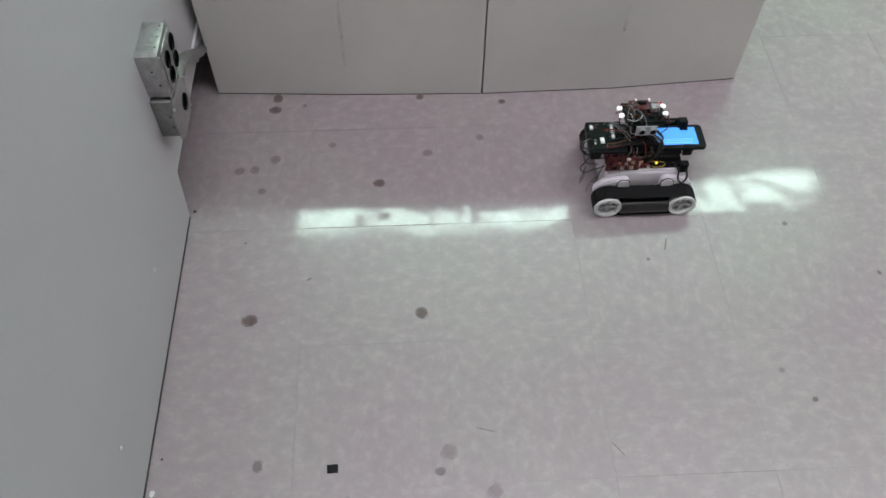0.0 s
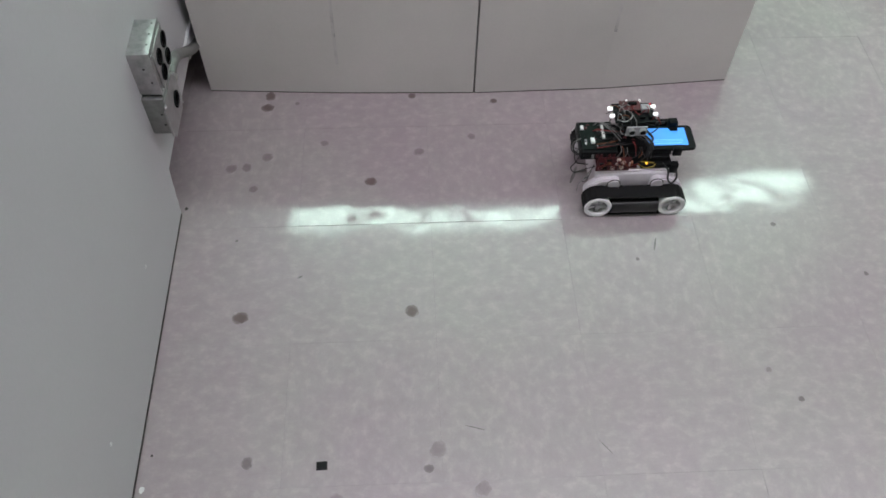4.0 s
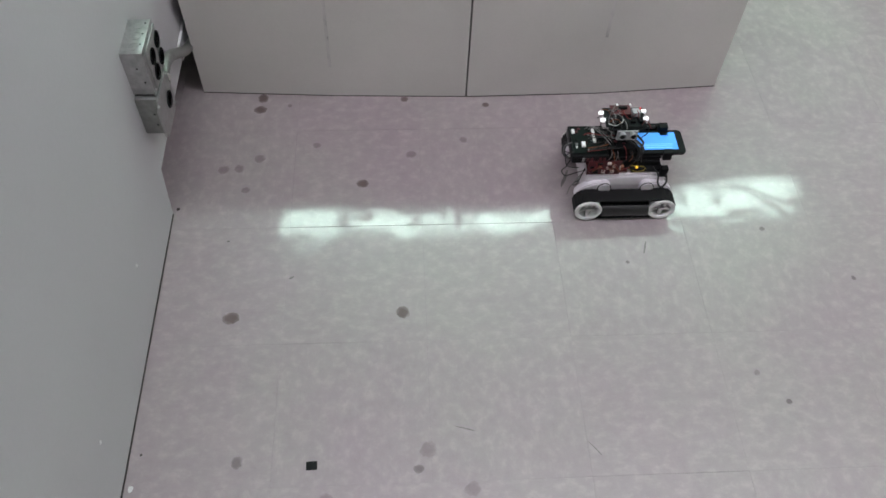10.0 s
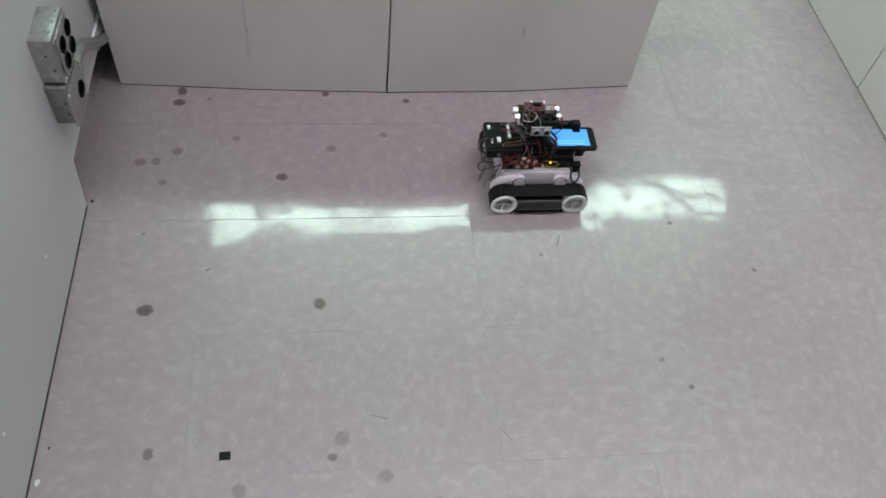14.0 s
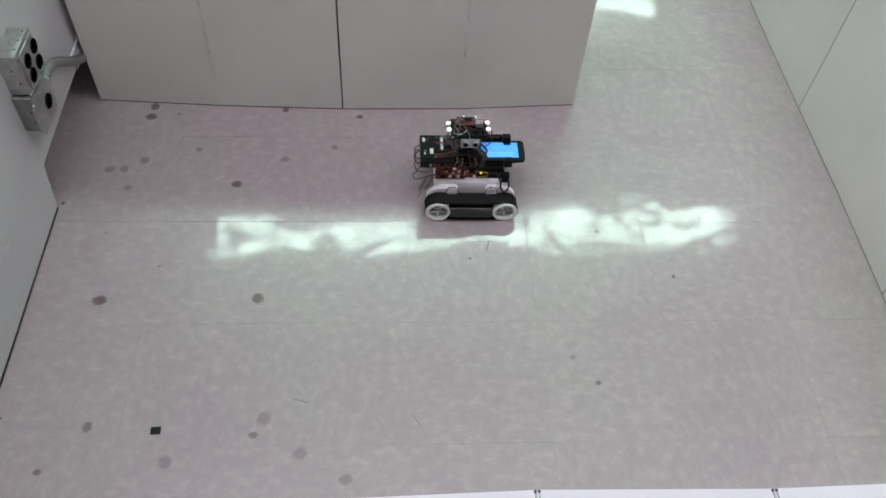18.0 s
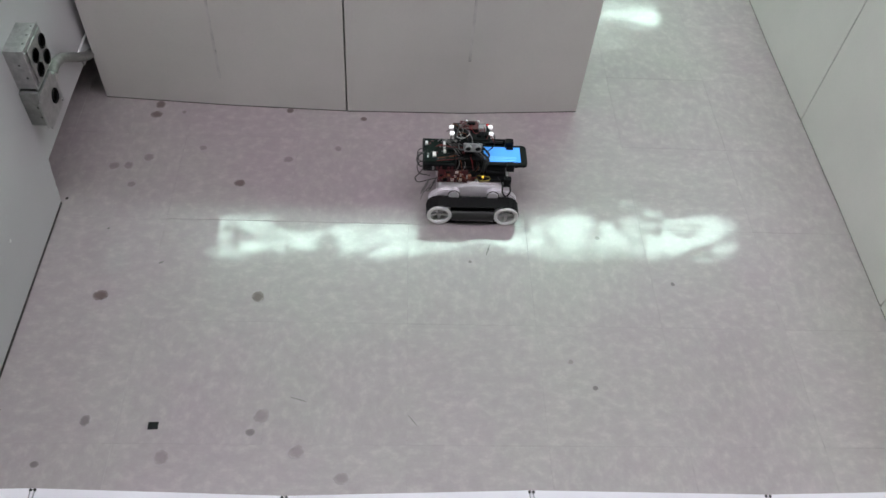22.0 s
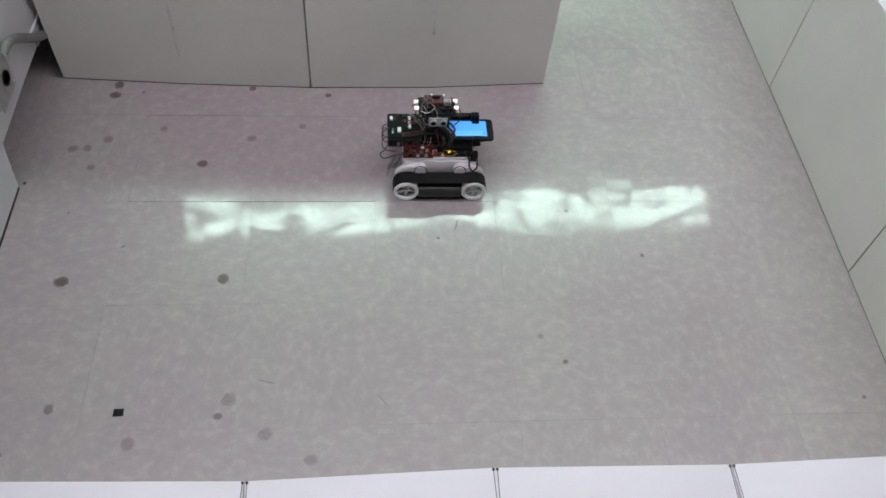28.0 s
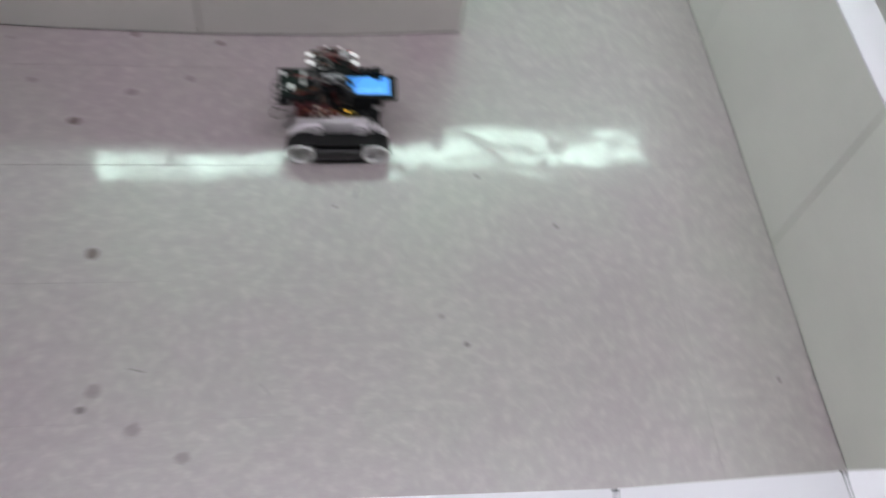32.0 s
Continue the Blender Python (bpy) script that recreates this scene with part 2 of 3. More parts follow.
# ---- mesh helpers ----
def box(bm, x0, x1, y0, y1, z0, z1, bevel=0.0, segs=2):
    g = bmesh.ops.create_cube(bm, size=1.0)
    for v in g["verts"]:
        v.co = Vector(((x0 + x1) / 2 + v.co.x * (x1 - x0), (y0 + y1) / 2 + v.co.y * (y1 - y0), (z0 + z1) / 2 + v.co.z * (z1 - z0)))
    if bevel:
        edges = list({e for v in g["verts"] for e in v.link_edges})
        bmesh.ops.bevel(bm, geom=edges, offset=bevel, segments=segs, affect="EDGES", profile=0.5)
    return bm


def boxed(*a, **k):
    return box(bmesh.new(), *a, **k)


def cyl(bm, p, q, r, r2=None, segs=20):
    p, q = Vector(p), Vector(q)
    m = Matrix.Translation((p + q) / 2) @ (q - p).to_track_quat("Z", "Y").to_matrix().to_4x4()
    bmesh.ops.create_cone(bm, cap_ends=True, segments=segs, radius1=r, radius2=r if r2 is None else r2, depth=(q - p).length, matrix=m)
    return bm


def lathe(bm, profile, centre, axis, segs=32):
    """profile: closed loop of (radius, along the axis)."""
    rot = Vector(axis).to_track_quat("Z", "Y").to_matrix()
    rings = []
    for i in range(segs):
        a = 2 * math.pi * i / segs
        rings.append([bm.verts.new(Vector(centre) + rot @ Vector((r * math.cos(a), r * math.sin(a), h))) for r, h in profile])
    n = len(profile)
    for i in range(segs):
        u, v = rings[i], rings[(i + 1) % segs]
        for k in range(n):
            bm.faces.new((u[k], v[k], v[(k + 1) % n], u[(k + 1) % n]))
    return bm


def curve_points(pts, steps=6):
    pts = [Vector(p) for p in pts]
    ext = [2 * pts[0] - pts[1]] + pts + [2 * pts[-1] - pts[-2]]
    out = []
    for i in range(1, len(ext) - 2):
        a, b, c, d = ext[i - 1:i + 3]
        for s in range(steps):
            t = s / steps
            out.append(0.5 * (2 * b + (c - a) * t + (2 * a - 5 * b + 4 * c - d) * t * t + (3 * b - a - 3 * c + d) * t ** 3))
    return out + [pts[-1]]


def tube(bm, pts, r, segs=8, steps=6):
    path = curve_points(pts, steps)
    rings = []
    side = None
    for i, p in enumerate(path):
        d = (path[min(i + 1, len(path) - 1)] - path[max(i - 1, 0)]).normalized()
        if side is None:
            side = d.orthogonal().normalized()
        side = (side - d * side.dot(d)).normalized()
        up = d.cross(side)
        rings.append([bm.verts.new(p + r * (math.cos(a) * side + math.sin(a) * up)) for a in (2 * math.pi * k / segs for k in range(segs))])
    for u, v in zip(rings, rings[1:]):
        for k in range(segs):
            bm.faces.new((u[k], u[(k + 1) % segs], v[(k + 1) % segs], v[k]))
    bm.faces.new(rings[0][::-1])
    bm.faces.new(rings[-1])
    return bm


def mesh_of(name, bm, material, smooth=False):
    bmesh.ops.recalc_face_normals(bm, faces=bm.faces)
    me = bpy.data.meshes.new(name)
    bm.to_mesh(me)
    bm.free()
    me.materials.append(material)
    if smooth:
        me.polygons.foreach_set("use_smooth", [True] * len(me.polygons))
        me.set_sharp_from_angle(angle=radians(40))
    return me


def part(name, bm, material, parent, label="", smooth=True):
    ob = new(name, mesh_of(name, bm, material, smooth))
    ob.parent = parent
    return tagged(ob, label)


def thing(name, label, category, at=(0, 0, 0), turn=0.0, group=""):
    ob = new(name)
    ob.matrix_basis = pose(*at, 0, 0, turn)
    ob.empty_display_size = 0.05
    return tagged(ob, label, category, group)


def structure(name, bm, material, label="", smooth=False):
    return tagged(new(name, mesh_of(name, bm, material, smooth)), label, kind="structure")


# ---- the room ----
X0, X1, Y0, Y1 = -0.574, 5.2, -4.6, 7.4
XW0, WALL_TOP = -5.2, 1.47      # far side of the room, and the height of the low west wall
T = 0.3048
floor = structure("floor", boxed(XW0 - 0.2, X1 + 0.2, Y0 - 0.2, Y1 + 0.2, -0.15, -0.0009), M_GROUT, "grey waxed vinyl tile floor with stains")
structure("ceiling", boxed(XW0 - 0.2, X1 + 0.2, Y0 - 0.2, Y1 + 0.2, CEILING_Z, CEILING_Z + 0.12), M_CEIL, "white ceiling")
def prism(outline, x0, x1):
    """A solid between x0 and x1 over an outline of (y, z)."""
    bm = bmesh.new()
    a, b = ([bm.verts.new((x, y, z)) for y, z in outline] for x in (x0, x1))
    bm.faces.new(a)
    bm.faces.new(b[::-1])
    for i in range(len(outline)):
        j = (i + 1) % len(outline)
        bm.faces.new((a[i], a[j], b[j], b[i]))
    return bm


# the wall's foot ends raggedly; beside the socket boxes it hangs clear of the floor, with a skirting board along its lower edge
bm = prism([(Y0, 0.009), (0.044, 0.009), (0.047, 0.030), (0.052, 0.044), (0.051, 0.058), (0.057, 0.072), (0.059, 0.092), (0.066, 0.118), (0.069, 0.132), (0.069, WALL_TOP), (Y0, WALL_TOP)], X0 - 0.40, X0)
structure("wall_low", bm, M_WALL, "low grey painted wall")
bm = prism([(0.069, 0.132), (0.30, 0.138), (Y1, 0.138), (Y1, WALL_TOP), (0.069, WALL_TOP)], X0 - 0.40, X0)
structure("wall_raised", bm, M_WALL, "low grey painted wall hanging over a dark gap")
structure("wall_recess", boxed(X0 - 0.40, X0 - 0.085, 0.070, Y1, -0.001, 0.131), M_WALL, "wall set back under the hanging wall")
structure("baseboard", boxed(X0, X0 + 0.005, 0.412, 0.53, 0.139, 0.186, bevel=0.001), M_WALL, "grey skirting board along the hanging wall")
# thin white strip drawn along the top of the skirting board
structure("white_strip", boxed(X0, X0 + 0.006, 0.385, 0.53, 0.186, 0.190, bevel=0.001), M_WHITEP, "thin white strip on the skirting board")
# solid dark brown strip lying in the gap below the wall's foot
structure("wall_foot_line", boxed(X0 - 0.40, X0 + 0.0004, Y0, 0.042, -0.001, 0.0058), M_DARK_BROWN, "dark strip along the foot of the wall")
structure("wall_west", boxed(XW0 - 0.15, XW0, Y0 - 0.2, Y1 + 0.2, -0.0045, CEILING_Z), M_ROOM, "pale wall")
structure("wall_east", boxed(X1, X1 + 0.15, Y0 - 0.2, Y1 + 0.2, -0.0045, CEILING_Z), M_ROOM, "pale wall")
structure("wall_north", boxed(XW0, X1, Y1, Y1 + 0.15, -0.0045, CEILING_Z), M_ROOM, "pale wall")
structure("wall_south", boxed(XW0, X1, Y0 - 0.15, Y0, -0.0045, CEILING_Z), M_ROOM, "pale wall")

# ---- ceiling lights ----
def ceiling_light(x0, x1, y, tube_material):
    ob = thing("ceiling_light", "long white fluorescent ceiling light with a glowing diffuser", "ceiling light", ((x0 + x1) / 2, y, CEILING_Z), 1.6, group="ceiling lights")
    h = (x1 - x0) / 2
    part("housing", boxed(-h, h, -0.15, 0.15, -0.05, 0.0, bevel=0.006), M_WHITEP, ob)
    part("diffuser", boxed(-h + 0.01, h - 0.01, -0.135, 0.135, -0.075, -0.0505, bevel=0.01), tube_material, ob, "glowing white diffuser")
    return ob


# the row at y -0.42 is unseen, added one spacing nearer to light the front
for y, x0, x1 in ((2.18, -4.6, 2.68), (4.78, -4.6, 2.68), (-0.42, -4.6, 2.68)):
    ceiling_light(x0, x1, y, M_LAMP if y > 0 else M_LAMP_WARM)


# ---- folding dividers ----
PW, PH, PD = 0.337, 0.485, 0.083


def divider(p, mid, q, label, wide_seam=False, crease=0.0, foot=None):
    """A free-standing folding board over three plan points; it is PD deep, to the left of the way from p to q."""
    p, mid, q = (Vector((*a, 0)) for a in (p, mid, q))
    turn = math.degrees(math.atan2(q.y - p.y, q.x - p.x))
    ob = thing("room_divider", label, "room divider", p, turn, "room dividers")
    back = Matrix.Rotation(-radians(turn), 4, "Z") @ Matrix.Translation(-p)
    for k, (a, c) in enumerate(((p, mid), (mid, q))):
        a, c = back @ a, back @ c
        w = (c - a).length
        at = Matrix.Translation(a) @ Matrix.Rotation(math.atan2(c.y - a.y, c.x - a.x), 4, "Z")
        g0 = 0.0 if k else (0.0034 if wide_seam else 0.001)
        g1 = 0.001 if k else 0.0
        # foot_strip is solid; its colour stands for the dark gap under the board
        for name, m, dims, bev, lab in (("leaf", M_PANEL, (g0, w - g1, 0, PD, 0.0040, PH - 0.006), 0.0, ""),
                                        ("top_cap", M_TOP, (0.0003, w - 0.0003, -0.001, PD + 0.001, PH - 0.006, PH), 0.0018, "white top edge"),
                                        ("foot_strip", foot or M_DARK, (g0, w - g1, 0.0012, PD - 0.003, 0.0, 0.0040), 0.0, "dark strip filling the gap under the board")):
            bm = boxed(*dims, bevel=bev)
            bm.transform(at)
            part(name, bm, m, ob, lab, bool(bev))
        for x in (0.0030, w - 0.0030):
            bm = boxed(x - 0.0007, x + 0.0007, 0.0, PD, PH - 0.001, PH + 0.0006)
            bm.transform(at)
            part("edge_channel", bm, M_CHANNEL, ob, "thin metal edge channel", False)
            bm = cyl(bmesh.new(), (x, 0.0022, PH - 0.001), (x, 0.0022, PH + 0.0014), 0.0024, 0.0019, segs=10)
            bm.transform(at)
            part("pin", bm, M_DARK, ob, "dark end pin")
    if crease:
        m = back @ mid
        bm = boxed(m.x - 0.0038, m.x + 0.0038, m.y - 0.0003, m.y + 0.002, crease, PH - 0.01)
        part("crease", bm, M_CREASE, ob, "faint worn crease", False)
    return ob


LB = "pale grey folding divider board standing on the tiled floor"
divider((-0.554, 0.4455), (-0.219, 0.4270), (0.1265, 0.4175), "pale grey folding divider board standing beside the socket boxes", crease=0.10)
divider((0.1265, 0.4175), (0.466, 0.4235), (0.799, 0.4465), LB, True, 0.19)
# unseen board, added to block lamp light and keep the slot beside the wall dark
divider((-0.470, 1.210), (-0.470, 0.873), (-0.470, 0.536), "unseen folding divider board added along the wall to darken the gap").matrix_basis = pose(-0.553, 1.210, 0, 0, 0, -90)
for k in range(4):
    a = 1.79 - 2 * PW * k
    dx = 0.003 * (-1) ** k
    divider((1.482, a), (1.482 + dx, a - PW), (1.482, a - 2 * PW), "pale grey folding divider board with a white top edge", True, foot=M_GREY_GAP)
corners = [(1.480, -0.903), (1.152, -0.898), (0.821, -0.9055), (0.472, -0.9000), (0.120, -0.9090), (-0.226, -0.8990), (-0.566, -0.9050)]
for k in range(0, 6, 2):
    divider(*corners[k:k + 3], "pale grey folding divider board with a bright white top edge", True)


# ---- socket boxes on the wall ----
def octo_hole(bm, c, r):
    lathe(bm, [(r, 0.0), (r, 0.0022), (r * 0.86, 0.0022), (r * 0.80, -0.004), (0.0006, -0.004), (0.0006, 0.0)], c, (1, 0, 0), 24)


XW = X0 + 0.002
sb = thing("socket_box", "galvanised steel double socket box on the wall", "socket box", (XW + 0.005, 0.125, 0.4010))
part("body", boxed(-0.016, 0.040, -0.060, 0.060, -0.061, 0.061, bevel=0.004), M_GALV, sb)
bm = boxed(0.040, 0.0425, -0.063, 0.063, -0.063, 0.063, bevel=0.001)
part("cover_plate", bm, M_GALV, sb, "galvanised cover plate")
part("cover_rise", boxed(0.0425, 0.0475, -0.046, 0.058, -0.056, 0.052, bevel=0.004), M_GALV, sb, "raised galvanised cover")
for y, z in ((0.040, 0.019), (-0.017, 0.017), (0.036, -0.028), (-0.018, -0.027)):
    bm = bmesh.new()
    octo_hole(bm, (0.0475, y, z), 0.0200)
    part("socket", bm, M_BLACK, sb, "black round socket face")
for y, z in ((-0.054, 0.051), (0.054, -0.052), (-0.054, -0.05)):
    part("screw", cyl(bmesh.new(), (0.042, y, z), (0.0460, y, z), 0.004, 0.003, 12), M_GALV, sb)
for y in (-0.036, 0.0, 0.036):
    bm = bmesh.new()
    lathe(bm, [(0.0125, 0.0), (0.0125, 0.0008), (0.0112, 0.0008), (0.0112, 0.0)], (0.019, y, 0.0608), (0, 0, 1), 20)
    part("knockout", bm, M_GALV, sb)
    part("punch_mark", cyl(bmesh.new(), (0.033, y + 0.008, 0.0605), (0.033, y + 0.008, 0.0616), 0.0024, segs=8), M_DARK, sb)
for x, z in ((0.020, 0.018), (0.028, -0.022)):
    part("punch_mark", cyl(bmesh.new(), (x, -0.0595, z), (x, -0.0606, z), 0.0026, segs=10), M_DARK, sb)

hb = thing("socket_box", "small galvanised steel single socket box on the wall", "socket box", (XW + 0.011, 0.1030, 0.2925))
part("body", boxed(-0.018, 0.036, -0.044, 0.062, -0.055, 0.060, bevel=0.006), M_GALV_DULL, hb)
bm = boxed(0.036, 0.0395, -0.066, 0.066, -0.058, 0.058, bevel=0.0)
bmesh.ops.bevel(bm, geom=[e for e in bm.edges if abs(e.verts[0].co.x - e.verts[1].co.x) > 0.003], offset=0.016, segments=3, affect="EDGES")
part("cover_plate", bm, M_GALV, hb, "galvanised cover plate")
bm = bmesh.new()
octo_hole(bm, (0.0395, 0.026, -0.006), 0.0215)
part("socket", bm, M_BLACK, hb, "black round socket face")
for y, z in ((-0.056, 0.046), (0.056, -0.046)):
    part("screw", cyl(bmesh.new(), (0.039, y, z), (0.043, y, z), 0.0052, 0.003, 12), M_GALV, hb)
for z in (0.012, -0.022):
    part("punch_mark", cyl(bmesh.new(), (0.020, -0.0435, z), (0.020, -0.0446, z), 0.0026, segs=10), M_DARK, hb)

for box_thing in (sb, hb):
    box_thing.scale = (0.86, 0.86, 0.86)

cd = thing("conduit", "bent galvanised steel conduit along the wall", "conduit", (0, 0, 0))
# dull steel; its darker grey also stands in for shade on the pipe
part("pipe", tube(bmesh.new(), [(-0.543, 0.156, 0.300), (-0.542, 0.180, 0.308), (-0.541, 0.205, 0.312), (-0.541, 0.235, 0.303), (-0.543, 0.268, 0.283), (-0.550, 0.33, 0.234), (-0.557, 0.40, 0.180), (-0.564, 0.474, 0.136), (-0.5645, 0.56, 0.105), (-0.5645, 0.75, 0.095)], 0.0122, 16), M_GALV_DULL, cd)
part("connector", cyl(bmesh.new(), (-0.543, 0.157, 0.3005), (-0.542, 0.177, 0.307), 0.0155, segs=16), M_CHROME, cd, "bright steel connector")

# screws in the wall
for y, z in ((-0.207, 0.158), (-0.574, 0.157)):
    s = thing("wall_screw", "small white screw head in the grey wall", "screw", (X0, y, z), group="wall screws")
    bm = bmesh.new()
    bmesh.ops.create_uvsphere(bm, u_segments=12, v_segments=8, radius=0.0042)
    for v in bm.verts:
        v.co.x *= 0.55
    part("head", bm, M_WHITEP, s)


# ---- marks on the floor ----
def blot(bm, x, y, r, z, seed, squash=1.0, turn=0.0):
    rnd = random.Random(seed)
    n = 22
    ph = [rnd.uniform(0, 6.28) for _ in range(3)]
    ring = []
    for i in range(n):
        a = 2 * math.pi * i / n
        k = r * (1 + 0.10 * math.sin(2 * a + ph[0]) + 0.07 * math.sin(3 * a + ph[1]) + 0.04 * math.sin(5 * a + ph[2]))
        u, v = k * math.cos(a), k * squash * math.sin(a)
        ring.append((x + u * math.cos(turn) - v * math.sin(turn), y + u * math.sin(turn) + v * math.cos(turn)))
    top = [bm.verts.new((px, py, z)) for px, py in ring]
    low = [bm.verts.new((x + (px - x) * 1.04, y + (py - y) * 1.04, 0.0)) for px, py in ring]
    bm.faces.new(top)
    for i in range(n):
        bm.faces.new((low[i], low[(i + 1) % n], top[(i + 1) % n], top[i]))
    return bm


DOTS = [(-0.398, 0.422, 13), (-0.402, 0.381, 13), (-0.034, 0.413, 9), (0.177, 0.388, 8), (-0.415, -0.238, 14), (-0.049, -0.235, 13), (-0.371, -0.558, 10),
        (-0.026, -0.582, 8), (-0.139, 0.128, 12), (0.795, -0.032, 6), (0.966, -0.175, 5), (0.461, -0.118, 4), (0.730, -0.469, 5.5), (-0.447, -0.656, 7.5), (1.397, -0.572, 5)]
FAINT = [(0.111, 0.266, 8), (-0.021, 0.219, 10), (-0.475, 0.18, 11), (-0.438, 0.182, 10), (-0.391, 0.214, 11), (-0.417, 0.114, 8), (-0.006, -0.545, 13),
         (0.075, -0.626, 12), (-0.200, -0.638, 12), (0.171, -0.683, 11), (-0.254, 0.254, 8), (0.682, -0.402, 5), (-0.329, 0.394, 5)]
for i, (x, y, r) in enumerate(DOTS):
    brown = r > 7 and y > -0.5
    part("stain", blot(bmesh.new(), x, y, r / 850, 0.0005, i), M_STAIN if brown else M_SPOT, floor, "round brown stain" if brown else "small grey spot", False)
for i, (x, y, r) in enumerate(FAINT):
    part("stain", blot(bmesh.new(), x, y, r / 780, 0.0005, 50 + i), M_FAINT if y > -0.4 else M_FAINTER, floor, "faint worn stain", False)
for i, (x, y, r, sq, tn) in enumerate(((0.350, 0.133, 0.026, 0.16, 1.15), (0.508, -0.078, 0.017, 0.12, 1.25), (0.318, -0.553, 0.016, 0.05, -0.9), (0.068, -0.504, 0.020, 0.05, -0.3),
                                       (-0.293, -0.139, 0.006, 0.35, 0.6), (-0.441, -0.036, 0.004, 0.5, 0.2))):
    part("scuff", blot(bmesh.new(), x, y, r, 0.0005, 90 + i, sq, tn), M_SCUFF, floor, "dark scuff mark", False)
for i, (x, y, r) in enumerate(((-0.553, -0.536, 0.0024), (-0.5665, 0.060, 0.0040))):
    part("speck", blot(bmesh.new(), x, y, r, 0.0005, 110 + i), M_DARK_BROWN, floor, "tiny dark speck beside the wall", False)
chip = thing("paint_chip", "flake of white paint lying against the foot of the wall", "paint flake", (-0.5615, -0.602, 0.0))
part("flake", blot(bmesh.new(), 0.0, 0.0, 0.0058, 0.0016, 121, 0.85, 1.1), M_WHITEP, chip, smooth=False)
tp = thing("tape_square", "small black tape square stuck on the floor", "tape", (-0.229, -0.569, 0.0), 2.0)
part("tape", boxed(-0.0105, 0.0105, -0.0085, 0.0085, 0.0, 0.0011, bevel=0.0003), M_TAPE, tp)

ROBOT_AT = (0.4695, 0.1205)

# ---- the tracked robot ----
rb = thing("tracked_robot", "small tracked robot carrying circuit boards, wires and a lit phone", "robot", (*ROBOT_AT, 0.0))
WB, TY = 0.0858, 0.0945          # half wheel base, track centre from the middle
RB, ZC = 0.0285, 0.0335         # inner radius of the belt, height of the axles


def belt(y, w):
    """A rubber belt round two wheels, with a cleat on every link."""
    bm = bmesh.new()
    n = 18
    outer = []
    for i in range(n + 1):
        a = math.pi / 2 - math.pi * i / n
        outer.append((WB + RB * math.cos(a), ZC + RB * math.sin(a)))
    for k in range(1, 22):
        outer.append((WB - 2 * WB * k / 22, ZC - RB))
    for i in range(n + 1):
        a = -math.pi / 2 - math.pi * i / n
        outer.append((-WB + RB * math.cos(a), ZC + RB * math.sin(a)))
    for k in range(1, 22):
        outer.append((-WB + 2 * WB * k / 22, ZC + RB - 0.002 * math.sin(math.pi * k / 22)))
    m = len(outer)
    rows = []
    for i, (x, z) in enumerate(outer):
        px, pz = outer[i - 1]
        qx, qz = outer[(i + 1) % m]
        t = Vector((qx - px, qz - pz)).normalized()
        nx, nz = -t.y, t.x
        cleat = 0.0016 if i % 2 else 0.0
        rows.append([bm.verts.new((x, y + s * w / 2, z)) for s in (-1, 1)] +
                    [bm.verts.new((x + nx * (0.0032 + cleat), y + s * w / 2, z + nz * (0.0032 + cleat))) for s in (1, -1)])
    for i in range(m):
        u, v = rows[i], rows[(i + 1) % m]
        for k in range(4):
            bm.faces.new((u[k], v[k], v[(k + 1) % 4], u[(k + 1) % 4]))
    return bm


def wheel(x, y, out):
    rim = bmesh.new()
    z = ZC
    lathe(rim, [(0.0285, -0.020), (0.0285, 0.0185), (0.0314, 0.0190), (0.0318, 0.0215), (0.0300, 0.0238), (0.0232, 0.0228), (0.0226, 0.012), (0.0226, -0.020)], (x, y, z), (0, out, 0), 36)
    w = part("wheel", rim, M_WHITEP, rb, "white plastic wheel")
    hub = cyl(bmesh.new(), (x, y + out * 0.002, z), (x, y + out * 0.020, z), 0.0062, segs=18)
    part("hub", hub, M_SPOKE, w)
    for k in range(5):
        a = 2 * math.pi * k / 5 + 0.3
        b = bmesh.new()
        box(b, 0.005, 0.0230, -0.0032, 0.0032, -0.004, 0.004, bevel=0.001, segs=1)
        b.transform(Matrix.Translation((x, y + out * 0.013, z)) @ Matrix.Rotation(a, 4, "Y"))
        part("spoke", b, M_SPOKE, w)
    part("web", cyl(bmesh.new(), (x, y - out * 0.004, z), (x, y + out * 0.003, z), 0.0224, segs=24), M_WEB, w, "grey wheel web")


